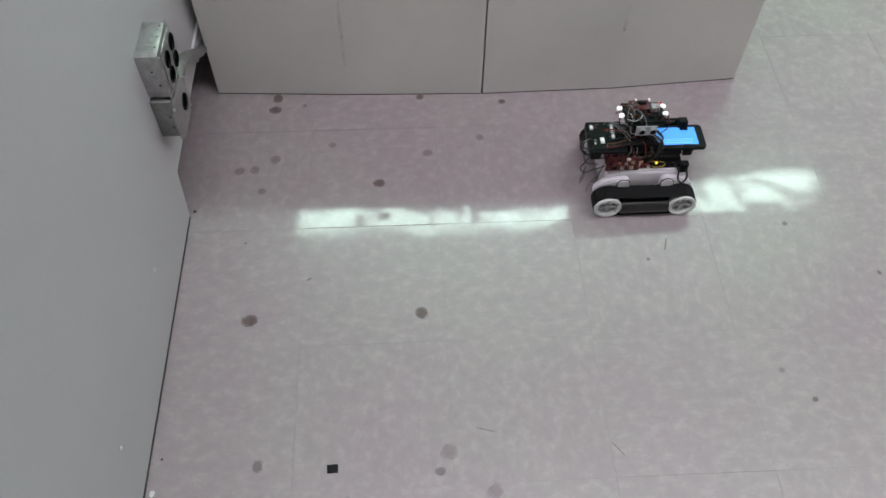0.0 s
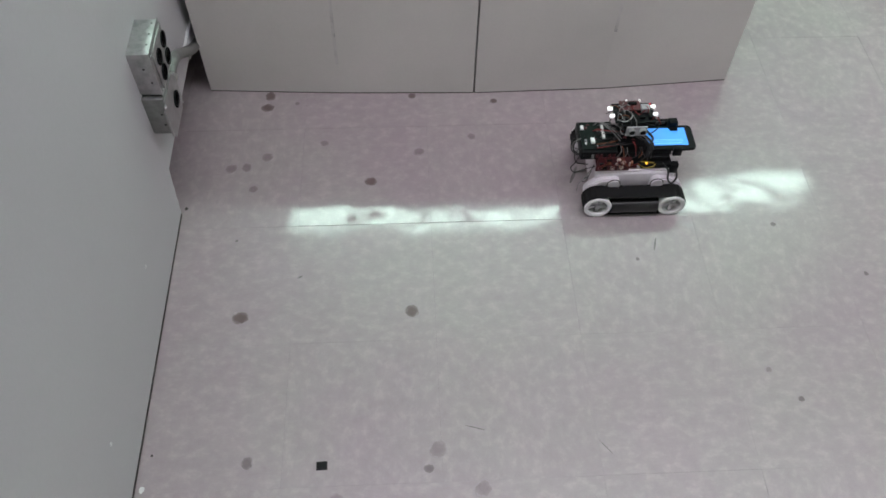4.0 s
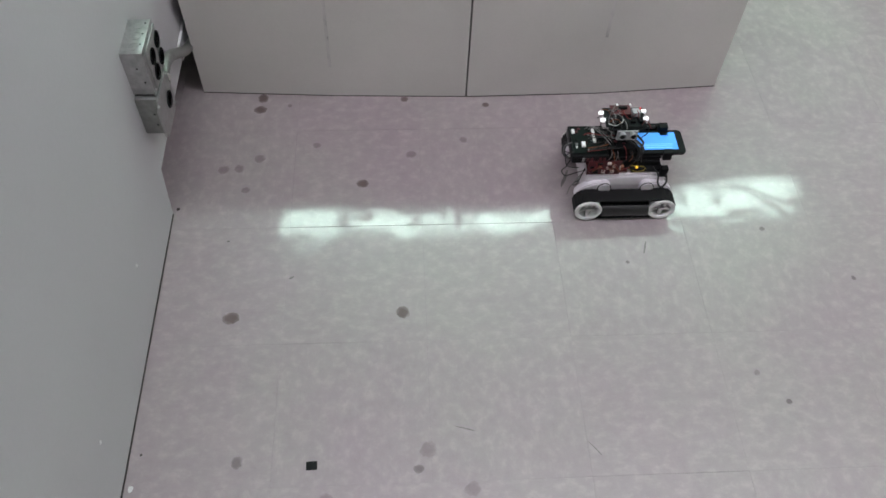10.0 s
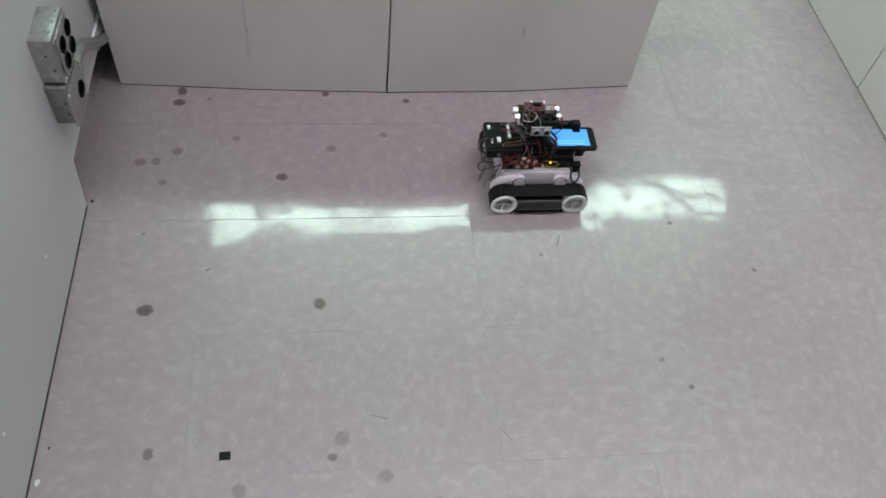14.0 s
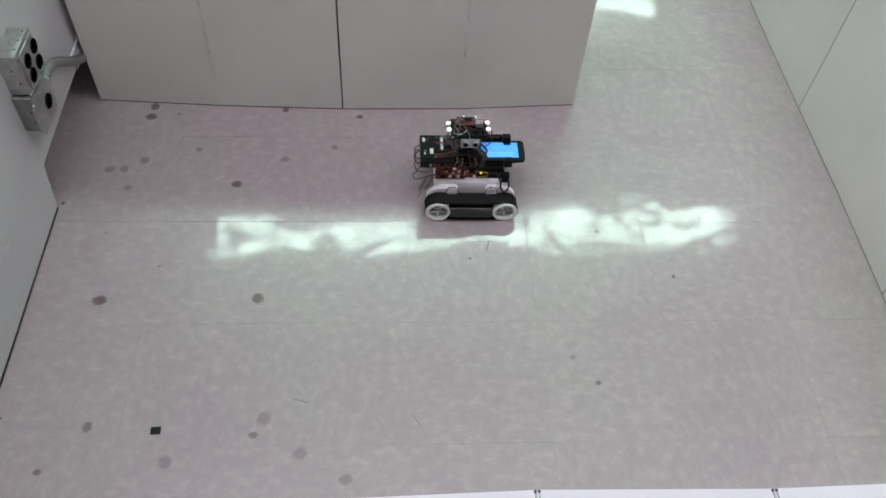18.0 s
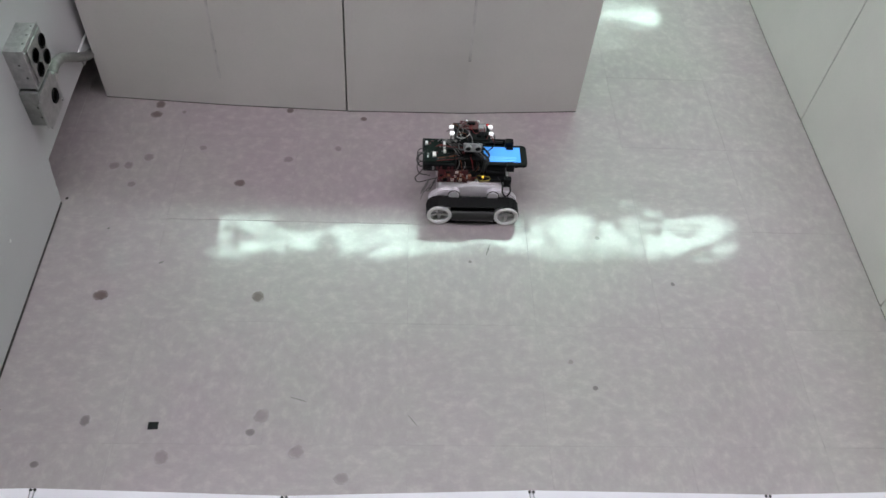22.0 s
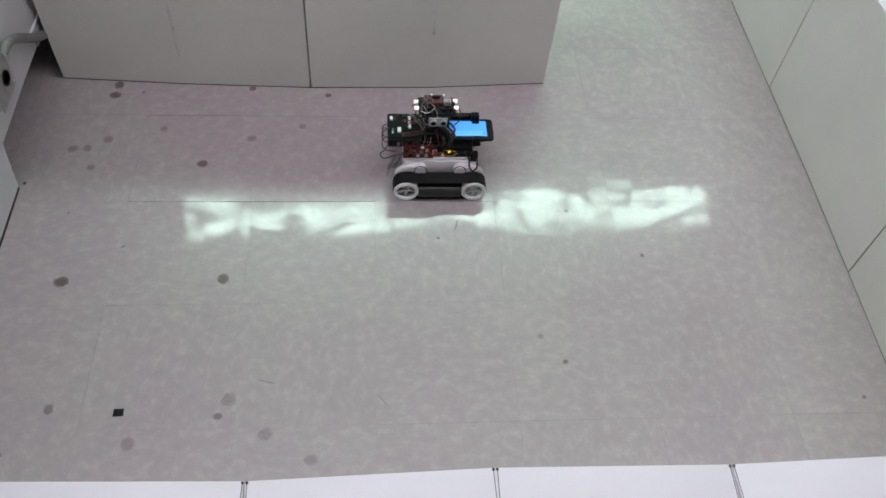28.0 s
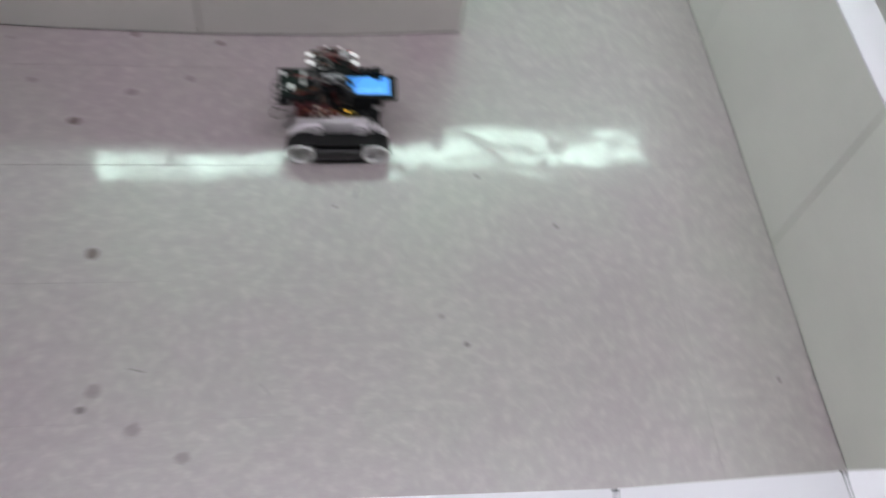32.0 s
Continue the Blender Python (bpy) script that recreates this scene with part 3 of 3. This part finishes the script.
for side in (-1, 1):
    part("track", belt(side * TY, 0.036), M_RUBBER, rb, "ribbed black rubber track")
    part("track_guide", boxed(-WB + 0.03, WB - 0.03, side * TY - 0.016, side * TY + 0.0075, 0.012, 0.050, bevel=0.003), M_BLACK, rb)
    bm = bmesh.new()
    skirt = [(0.0135 + 0.0135 * math.cos(a), 0.0275 + 0.0175 * math.sin(a)) for a in (math.pi * k / 11 - math.pi / 2 for k in range(12))]
    ends = [[bm.verts.new((px, side * (TY + py), pz)) for py, pz in skirt] for px in (-WB + 0.0315, WB - 0.0315)]
    bm.faces.new(ends[0])
    bm.faces.new(ends[1][::-1])
    for k in range(12):
        bm.faces.new((ends[0][k], ends[0][(k + 1) % 12], ends[1][(k + 1) % 12], ends[1][k]))
    part("track_skirt", bm, M_SHEEN, rb, "rounded glossy black side skirt")
    for x in (-WB, WB):
        wheel(x, side * TY, side)
        # rounded fairing from the hull out over the inner edge of the belt
        s = 1 if x > 0 else -1
        prof = [(0.036, 0.074), (0.046, 0.0815), (0.060, 0.0835), (0.078, 0.081), (0.094, 0.0725), (0.106, 0.062), (0.1135, 0.050), (0.1135, 0.036), (0.036, 0.036)]
        bm = bmesh.new()
        loops = [[bm.verts.new((s * px, side * yy, pz)) for px, pz in prof] for yy in (0.056, 0.0762)]
        bm.faces.new(loops[0])
        bm.faces.new(loops[1][::-1])
        for k in range(len(prof)):
            n2 = (k + 1) % len(prof)
            bm.faces.new((loops[0][k], loops[0][n2], loops[1][n2], loops[1][k]))
        bmesh.ops.bevel(bm, geom=[e for e in bm.edges if abs(e.verts[0].co.y - e.verts[1].co.y) < 1e-6], offset=0.003, segments=2, affect="EDGES")
        part("wheel_arm", bm, M_GREY, rb, "pale grey wheel arm")
        part("axle_boss", cyl(bmesh.new(), (x - s * 0.036, side * 0.060, 0.0705), (x - s * 0.036, side * 0.0775, 0.0705), 0.0145, segs=24), M_GREY, rb)
        part("collar", cyl(bmesh.new(), (x - s * 0.036, side * 0.0770, 0.0705), (x - s * 0.036, side * 0.0782, 0.0705), 0.0158, segs=24), M_BLACK, rb, "thin black collar")
        part("axle_cap", cyl(bmesh.new(), (x - s * 0.036, side * 0.0782, 0.0705), (x - s * 0.036, side * 0.0810, 0.0705), 0.0138, segs=24), M_GREY, rb)
part("hull", boxed(-0.092, 0.092, -0.064, 0.064, 0.022, 0.092, bevel=0.006, segs=3), M_GREY, rb, "pale grey plastic hull")
part("hull_lip", boxed(-0.088, 0.088, -0.060, 0.060, 0.092, 0.096, bevel=0.001), M_GREY, rb)

# decks and boards
part("lower_board", boxed(-0.090, 0.002, -0.056, 0.050, 0.100, 0.1018), M_RED, rb, "dark red circuit board")
part("battery_pack", boxed(-0.084, 0.076, -0.046, 0.046, 0.0965, 0.124, bevel=0.003), M_BLACK, rb, "black battery pack under the deck")
part("upper_deck", boxed(-0.118, 0.078, -0.040, 0.052, 0.126, 0.1309, bevel=0.0008), M_BLACK, rb, "black deck plate")
for x in (-0.08, 0.06):
    for y in (-0.034, 0.044):
        part("standoff", cyl(bmesh.new(), (x, y, 0.096), (x, y, 0.127), 0.0028, segs=8), M_CHROME, rb)
for x, y, s in ((-0.052, -0.050, 0.0055), (-0.040, -0.044, 0.006), (-0.030, -0.052, 0.005), (-0.028, -0.040, 0.006), (-0.056, -0.036, 0.005)):
    part("capacitor", cyl(bmesh.new(), (x, y, 0.1018), (x, y, 0.1135), s, segs=14), M_WHITEP if s > 0.0054 else M_COPPER, rb)
for x, y, w, d, h in ((-0.078, -0.048, 0.012, 0.009, 0.010), (-0.070, -0.030, 0.016, 0.012, 0.008), (-0.012, -0.048, 0.008, 0.008, 0.013), (-0.045, -0.020, 0.02, 0.012, 0.007)):
    part("connector", boxed(x - w / 2, x + w / 2, y - d / 2, y + d / 2, 0.1018, 0.1018 + h, bevel=0.0006, segs=1), M_BLACK if w > 0.01 else M_COPPER, rb)
part("power_board", boxed(0.010, 0.082, -0.056, 0.0, 0.097, 0.110, bevel=0.002), M_BLACK, rb, "black power module")
part("indicator", cyl(bmesh.new(), (0.022, -0.052, 0.110), (0.022, -0.052, 0.1135), 0.0026, segs=10), M_YLED, rb, "glowing amber light")

# controller case with white labels
part("controller_case", boxed(-0.132, -0.050, -0.052, 0.042, 0.128, 0.152, bevel=0.003), M_BLACK, rb, "black controller case")
part("controller_board", boxed(-0.128, -0.056, -0.044, 0.038, 0.1522, 0.1540), M_GREEN, rb, "dark green circuit board")
part("label", boxed(-0.0805, -0.074, -0.014, 0.026, 0.1540, 0.1590, bevel=0.0008), M_LABEL, rb, "white header strip")
part("label", boxed(-0.126, -0.119, 0.014, 0.025, 0.1540, 0.1590, bevel=0.0008), M_LABEL, rb, "white connector")
part("label", boxed(-0.108, -0.099, -0.028, -0.013, 0.1540, 0.1590, bevel=0.0008), M_LABEL, rb, "white connector")
part("label", boxed(-0.122, -0.118, -0.030, -0.025, 0.1540, 0.1570, bevel=0.0008), M_LABEL, rb, "white connector")
for y in (-0.040, -0.020, 0.0, 0.020):
    part("chip", boxed(-0.068, -0.060, y, y + 0.012, 0.1540, 0.1570, bevel=0.0005, segs=1), M_BLACK, rb)

rnd = random.Random(23)
for k in range(16):
    x, y = rnd.uniform(-0.124, -0.062), rnd.uniform(-0.042, 0.032)
    w, d, h = rnd.uniform(0.002, 0.008), rnd.uniform(0.002, 0.007), rnd.uniform(0.0015, 0.005)
    part("chip", boxed(x, x + w, y, y + d, 0.1541, 0.1541 + h, bevel=0.0004, segs=1), rnd.choice((M_BLACK, M_BLACK, M_WEB, M_RED, M_ALLOY, M_COPPER) if w < 0.005 else (M_BLACK, M_WEB, M_RED)), rb)
for k in range(8):
    x = -0.128 + 0.0095 * k
    part("port", boxed(x, x + 0.006, -0.0545, -0.0520, 0.134 + 0.002 * (k % 2), 0.146, bevel=0.0006, segs=1), rnd.choice((M_RED, M_BLACK, M_WEB, M_RED)), rb)

# phone in its holder
def slab(x0, x1, y0, y1, z0, z1, r):
    """A plate with rounded corners in plan and softened rims."""
    bm = boxed(x0, x1, y0, y1, z0, z1)
    bmesh.ops.bevel(bm, geom=[e for e in bm.edges if abs(e.verts[0].co.z - e.verts[1].co.z) > 1e-4], offset=r, segments=5, affect="EDGES", profile=0.5)
    rims = [e for e in bm.edges if abs(e.verts[0].co.z - e.verts[1].co.z) < 1e-5 and e.is_manifold and abs(e.calc_face_angle(0)) > 0.8]
    bmesh.ops.bevel(bm, geom=rims, offset=0.0012, segments=2, affect="EDGES")
    return bm


ph = part("phone", slab(-0.002, 0.134, -0.037, 0.035, 0.133, 0.1415, 0.010), M_BLACK, rb, "black smartphone lying face up")
part("screen", boxed(0.024, 0.117, -0.026, 0.026, 0.1416, 0.1421), M_SCREEN, ph, "glowing blue screen")
for y, h in ((-0.0215, 0.0022), (-0.0150, 0.0014), (-0.0105, 0.0014)):
    part("screen_line", boxed(0.030, 0.112 - 4 * h, y, y + h, 0.1420, 0.1424), M_SCREEN_PALE, ph, "paler line on the screen")
part("phone_tray", boxed(0.0, 0.112, -0.030, 0.020, 0.1235, 0.1328, bevel=0.002), M_BLACK, rb)
for y0, y1 in ((-0.044, -0.035), (0.024, 0.041)):
    part("phone_clip", boxed(0.080, 0.100, y0, y1, 0.124, 0.1475 if y0 < 0 else 0.160, bevel=0.0015), M_BLACK, rb, "black holder clip")
    part("clip_lip", boxed(0.082, 0.100, y0 + (0.004 if y0 < 0 else -0.008), y1 + (0.006 if y0 < 0 else -0.006), 0.1425, 0.1465, bevel=0.001), M_BLACK, rb)

part("motor_driver", boxed(-0.047, 0.016, -0.034, 0.004, 0.123, 0.152, bevel=0.002), M_BLACK, rb, "black stacked module")
part("driver_board", boxed(-0.046, 0.012, -0.036, 0.002, 0.1545, 0.1562), M_BLACK, rb, "black circuit board")
# turning head: mast, servo, board, range finder, lamps
part("mast", boxed(-0.022, 0.012, 0.010, 0.036, 0.123, 0.166, bevel=0.002), M_BLACK, rb, "black mast")
part("servo", boxed(-0.028, 0.012, -0.004, 0.030, 0.150, 0.172, bevel=0.0015), M_BLACK, rb, "black servo")
part("head_board", boxed(-0.056, 0.036, -0.004, 0.056, 0.192, 0.1938), M_BLACK, rb, "black head board")
part("head_shield", boxed(-0.040, 0.006, 0.028, 0.057, 0.199, 0.2008), M_RED, rb, "dark red circuit board")
part("servo_horn", cyl(bmesh.new(), (-0.008, 0.018, 0.170), (-0.008, 0.018, 0.193), 0.007, segs=14), M_GREY, rb)
for x, y, w, d, h in ((-0.03, 0.012, 0.014, 0.01, 0.010), (0.016, 0.034, 0.018, 0.016, 0.012), (0.006, 0.010, 0.012, 0.008, 0.006), (-0.012, 0.046, 0.02, 0.006, 0.013), (0.024, 0.012, 0.008, 0.014, 0.008)):
    part("connector", boxed(x - w / 2, x + w / 2, y - d / 2, y + d / 2, 0.1938, 0.1938 + h, bevel=0.0006, segs=1), M_ALLOY if w == 0.018 else M_BLACK, rb)
for x, y, dx in ((-0.060, 0.018, -1), (-0.061, 0.041, -1), (0.038, 0.020, 1), (0.037, 0.044, 1)):
    part("led_lamp", boxed(x - 0.0055, x + 0.0055, y - 0.0036, y + 0.0036, 0.190, 0.1975, bevel=0.0015), M_LED, rb, "lit white lamp")
for x in (-0.022, 0.008):
    part("led_lamp", boxed(x - 0.0018, x + 0.0018, 0.056, 0.061, 0.198, 0.202, bevel=0.001), M_LED, rb, "lit white lamp")
bm = bmesh.new()
front = [(-0.026, 0.165), (0.008, 0.165), (0.014, 0.170), (0.015, 0.192), (-0.032, 0.192), (-0.031, 0.170)]
loops = [[bm.verts.new((px, yy, pz)) for px, pz in front] for yy in (-0.0165, -0.0135)]
bm.faces.new(loops[0])
bm.faces.new(loops[1][::-1])
for k in range(6):
    bm.faces.new((loops[0][k], loops[0][(k + 1) % 6], loops[1][(k + 1) % 6], loops[1][k]))
part("range_board", bm, M_ALLOY, rb, "grey range finder board")
for x in (-0.0205, 0.0040):
    bm = bmesh.new()
    lathe(bm, [(0.0085, 0.0), (0.0085, 0.010), (0.0068, 0.010), (0.0066, 0.007), (0.0006, 0.007), (0.0006, 0.0)], (x, -0.0165, 0.182), (0, -1, 0.1), 22)
    eye_part = part("range_eye", bm, M_MIDGREY, rb, "round grey range finder eye")
    part("mesh_disc", cyl(bmesh.new(), (x, -0.0236, 0.1827), (x, -0.0245, 0.1828), 0.0064, segs=18), M_BLACK, eye_part)
part("bracket", boxed(-0.048, 0.034, -0.010, 0.004, 0.188, 0.1905, bevel=0.0006), M_BLACK, rb, "black bracket plate")
part("holder_arm", boxed(0.030, 0.100, 0.040, 0.052, 0.128, 0.147, bevel=0.002), M_BLACK, rb, "black holder arm")
part("front_board", boxed(-0.094, -0.018, -0.0590, -0.0575, 0.0965, 0.141), M_RED, rb, "dark red upright circuit board")
for x, z, w, h, m in ((-0.0470, 0.1355, 0.0085, 0.0075, M_CREAM), (-0.0350, 0.1265, 0.0085, 0.0085, M_CREAM), (-0.0490, 0.1210, 0.0070, 0.0065, M_CREAM), (-0.0570, 0.1090, 0.0085, 0.0085, M_CREAM),
                      (-0.0365, 0.1090, 0.0085, 0.0085, M_CREAM), (-0.0200, 0.1200, 0.0025, 0.0150, M_CREAM), (-0.0430, 0.1140, 0.0040, 0.0040, M_COPPER), (-0.0660, 0.1250, 0.0060, 0.0050, M_COPPER),
                      (-0.0760, 0.1090, 0.0140, 0.0090, M_BLACK), (-0.0840, 0.1230, 0.0100, 0.0050, M_BLACK), (-0.0680, 0.1350, 0.0120, 0.0050, M_BLACK)):
    part("component", boxed(x - w / 2, x + w / 2, -0.0640, -0.0590, z - h / 2, z + h / 2, bevel=0.001, segs=1), m, rb)
part("head_body", boxed(-0.046, 0.028, 0.004, 0.050, 0.176, 0.192, bevel=0.002), M_BLACK, rb, "black head body")
part("status_light", cyl(bmesh.new(), (0.03, 0.05, 0.194), (0.03, 0.05, 0.198), 0.002, segs=8), M_RLED, rb, "tiny red light")

# wires
def wire(colour, pts, r):
    part("wire", tube(bmesh.new(), pts, r, 6, 5), M_WIRE[colour], rb, colour + " wire")


wire("black", [(0.000, 0.002, 0.156), (0.016, -0.012, 0.158), (0.030, -0.020, 0.150), (0.034, -0.028, 0.1445), (0.026, -0.040, 0.134)], 0.0030)
wire("black", [(0.000, 0.010, 0.160), (0.018, 0.004, 0.162), (0.036, -0.010, 0.150), (0.030, -0.024, 0.146), (0.022, -0.042, 0.128)], 0.0026)
wire("black", [(-0.004, -0.012, 0.160), (0.012, -0.022, 0.154), (0.024, -0.030, 0.148), (0.020, -0.044, 0.130)], 0.0034)
wire("black", [(0.010, 0.030, 0.166), (0.030, 0.034, 0.158), (0.050, 0.036, 0.150), (0.074, 0.040, 0.146)], 0.0034)
wire("grey", [(-0.044, 0.048, 0.194), (-0.040, 0.036, 0.206), (-0.034, 0.016, 0.206), (-0.040, -0.004, 0.196)], 0.0009)
wire("grey", [(-0.030, 0.052, 0.200), (-0.034, 0.040, 0.211), (-0.046, 0.022, 0.204), (-0.050, 0.004, 0.194)], 0.0008)
wire("black", [(0.060, -0.050, 0.110), (0.072, -0.066, 0.100), (0.074, -0.074, 0.080), (0.084, -0.078, 0.070), (0.094, -0.072, 0.082), (0.090, -0.060, 0.105)], 0.0022)
wire("black", [(-0.126, -0.030, 0.125), (-0.140, -0.046, 0.112), (-0.150, -0.052, 0.104), (-0.142, -0.060, 0.096), (-0.118, -0.054, 0.098), (-0.094, -0.048, 0.100)], 0.0011)
wire("black", [(-0.128, 0.010, 0.130), (-0.143, 0.004, 0.136), (-0.146, -0.012, 0.122), (-0.134, -0.020, 0.112), (-0.110, -0.020, 0.116)], 0.0012)
wire("grey", [(-0.094, -0.045, 0.098), (-0.116, -0.062, 0.078), (-0.128, -0.070, 0.066), (-0.134, -0.080, 0.052)], 0.0010)
wire("black", [(-0.094, -0.040, 0.096), (-0.112, -0.066, 0.074), (-0.122, -0.064, 0.070), (-0.106, -0.058, 0.078)], 0.0011)
wire("yellow", [(0.004, -0.050, 0.106), (0.018, -0.058, 0.104), (0.034, -0.060, 0.108), (0.042, -0.056, 0.112)], 0.0012)
wire("yellow", [(0.004, -0.044, 0.108), (0.020, -0.050, 0.114), (0.040, -0.052, 0.112)], 0.0011)
wire("red", [(-0.020, -0.046, 0.106), (-0.008, -0.056, 0.112), (0.006, -0.050, 0.108)], 0.0012)
wire("grey", [(0.006, -0.016, 0.168), (0.022, -0.026, 0.158), (0.030, -0.024, 0.146), (0.012, -0.012, 0.142)], 0.0012)
wire("grey", [(-0.034, 0.006, 0.196), (-0.044, -0.010, 0.186), (-0.040, -0.016, 0.172), (-0.026, -0.010, 0.166)], 0.0012)
wire("grey", [(-0.018, 0.020, 0.202), (-0.020, 0.008, 0.210), (-0.012, -0.006, 0.202), (-0.010, -0.014, 0.188)], 0.0009)
wire("white", [(-0.050, 0.006, 0.194), (-0.036, -0.006, 0.200), (-0.022, 0.000, 0.204), (-0.016, 0.014, 0.200)], 0.0009)
wire("red", [(-0.026, 0.040, 0.201), (-0.020, 0.020, 0.216), (-0.006, 0.010, 0.206), (0.002, 0.018, 0.196)], 0.0010)
wire("black", [(0.034, 0.030, 0.194), (0.048, 0.020, 0.184), (0.046, 0.004, 0.166), (0.030, 0.004, 0.144)], 0.0013)
wire("black", [(-0.052, 0.030, 0.192), (-0.062, 0.020, 0.178), (-0.058, 0.006, 0.160), (-0.056, 0.000, 0.148)], 0.0013)
wire("orange", [(-0.086, -0.048, 0.108), (-0.076, -0.056, 0.114), (-0.062, -0.052, 0.112), (-0.050, -0.046, 0.106)], 0.0012)
part("plug", boxed(0.076, 0.094, -0.064, -0.050, 0.088, 0.116, bevel=0.002), M_BLACK, rb, "black plug")

# loose jumper leads round the head and along the boards
rnd = random.Random(11)
for k in range(16):
    c = rnd.choice(("black", "black", "grey", "red", "black", "orange", "white"))
    x, y = rnd.uniform(-0.046, 0.026), rnd.uniform(0.002, 0.046)
    a = rnd.uniform(0, 6.28)
    e = Vector((x + 0.028 * math.cos(a), y + 0.018 * math.sin(a), 0.1945))
    m1 = Vector((x, y, 0.1945)).lerp(e, 0.3) + Vector((0, 0, rnd.uniform(0.006, 0.016)))
    m2 = Vector((x, y, 0.1945)).lerp(e, 0.75) + Vector((0, 0, rnd.uniform(0.004, 0.012)))
    wire(c, [(x, y, 0.1942), m1, m2, e], 0.0009)
for k in range(14):
    c = rnd.choice(("black", "grey", "red", "black", "orange", "black"))
    x = rnd.uniform(-0.046, 0.03)
    e = x + rnd.uniform(-0.03, 0.03)
    wire(c, [(x, rnd.uniform(-0.03, 0.0), 0.152), (x + 0.004, rnd.uniform(-0.046, -0.036), rnd.uniform(0.136, 0.158)),
             ((x + e) / 2, rnd.uniform(-0.050, -0.042), rnd.uniform(0.118, 0.134)), (e, rnd.uniform(-0.05, -0.035), 0.104)], 0.0010)
for k in range(12):
    x, y = rnd.uniform(-0.044, 0.006), rnd.uniform(-0.030, -0.004)
    w, d, h = rnd.uniform(0.003, 0.008), rnd.uniform(0.003, 0.006), rnd.uniform(0.002, 0.006)
    part("chip", boxed(x, x + w, y, y + d, 0.1562, 0.1562 + h, bevel=0.0004, segs=1), rnd.choice((M_BLACK, M_BLACK, M_GREY, M_RED)), rb)
for k in range(9):
    x, y = rnd.uniform(-0.086, -0.004), rnd.uniform(-0.053, -0.028)
    w, d, h = rnd.uniform(0.003, 0.007), rnd.uniform(0.003, 0.006), rnd.uniform(0.003, 0.009)
    part("chip", boxed(x, x + w, y, y + d, 0.1018, 0.1018 + h, bevel=0.0004, segs=1), rnd.choice((M_BLACK, M_WHITEP, M_RED, M_BLACK)), rb)

# leads that cross from the controller to the modules beside it, and down its outer side
rnd = random.Random(31)
for k in range(16):
    x, y = rnd.uniform(-0.100, -0.060), rnd.uniform(-0.044, 0.030)
    ex, ey = rnd.uniform(-0.044, 0.004), rnd.uniform(-0.034, 0.030)
    top = rnd.uniform(0.158, 0.170)
    wire(rnd.choice(("black", "black", "black", "red", "grey", "orange")), [(x, y, 0.154), (x + 0.012, y - 0.003, top), ((x + ex) / 2 + 0.010, (y + ey) / 2 - 0.004, top - 0.003), (ex, ey, 0.153)], 0.0010)
for k in range(5):
    y = rnd.uniform(-0.040, 0.020)
    wire(rnd.choice(("black", "black", "grey")), [(-0.128, y, 0.154), (-0.142 - 0.006 * rnd.random(), y - 0.006, 0.146), (-0.140, y - 0.014, 0.122), (-0.112, y - 0.012, 0.112)], 0.0010)
for k in range(8):
    x = rnd.uniform(-0.088, -0.022)
    e = x + rnd.uniform(-0.016, 0.016)
    wire(rnd.choice(("red", "black", "red", "orange")), [(x, -0.056, 0.139), (x + 0.003, -0.066, 0.132), (e, -0.0675, 0.118), (e + 0.004, -0.060, 0.104)], 0.0009)

# ---- floor tiles, last ----
rnd = random.Random(5)
GX0, GX1, GY0, GY1 = -3, 7, -4, 7


def tile_mesh(w, d):
    return mesh_of("tile", boxed(-w / 2, w / 2, -d / 2, d / 2, -0.0045, 0.0, bevel=0.00014, segs=1), M_FLOOR)


full = tile_mesh(T - 0.0002, T - 0.0002)
shrunk = tile_mesh(T - 0.0008, T - 0.0004)      # some tiles have shrunk and show an open joint
for i in range(GX0, GX1):
    for j in range(GY0, GY1):
        a, b = i * T, (i + 1) * T
        me = shrunk if rnd.random() < 0.13 or (i, j) in ((-1, 0), (-1, -2), (1, -1)) else full
        t = new("tile", me)
        t.parent = floor
        lean = -0.0045 if (i, j) in ((-1, 0), (0, 0)) else rnd.gauss(0, 0.0008)     # two tiles have settled at one edge
        t.matrix_basis = Matrix.Translation(((a + b) / 2, (j + 0.5) * T, 0)) @ Euler((lean, rnd.gauss(0, 0.0008), 0)).to_matrix().to_4x4()
verts, faces = [], []
for i in range(-18, 18):
    for j in range(-16, 25):
        if GX0 <= i < GX1 and GY0 <= j < GY1:
            continue
        a, b, c, d = max(i * T, XW0) + 0.0005, min((i + 1) * T, X1) - 0.0005, max(j * T, Y0), min((j + 1) * T, Y1) - 0.001
        if b - a < 0.01 or d - c < 0.01:
            continue
        n = len(verts)
        verts += [(a, c, 0), (b, c, 0), (b, d, 0), (a, d, 0)]
        faces.append((n, n + 1, n + 2, n + 3))
me = bpy.data.meshes.new("far_tiles")
me.from_pydata(verts, [], faces)
me.materials.append(M_FLOOR)
far = new("far_tiles", me)
far.parent = floor
tagged(far, "grey vinyl tiles", kind="stuff")
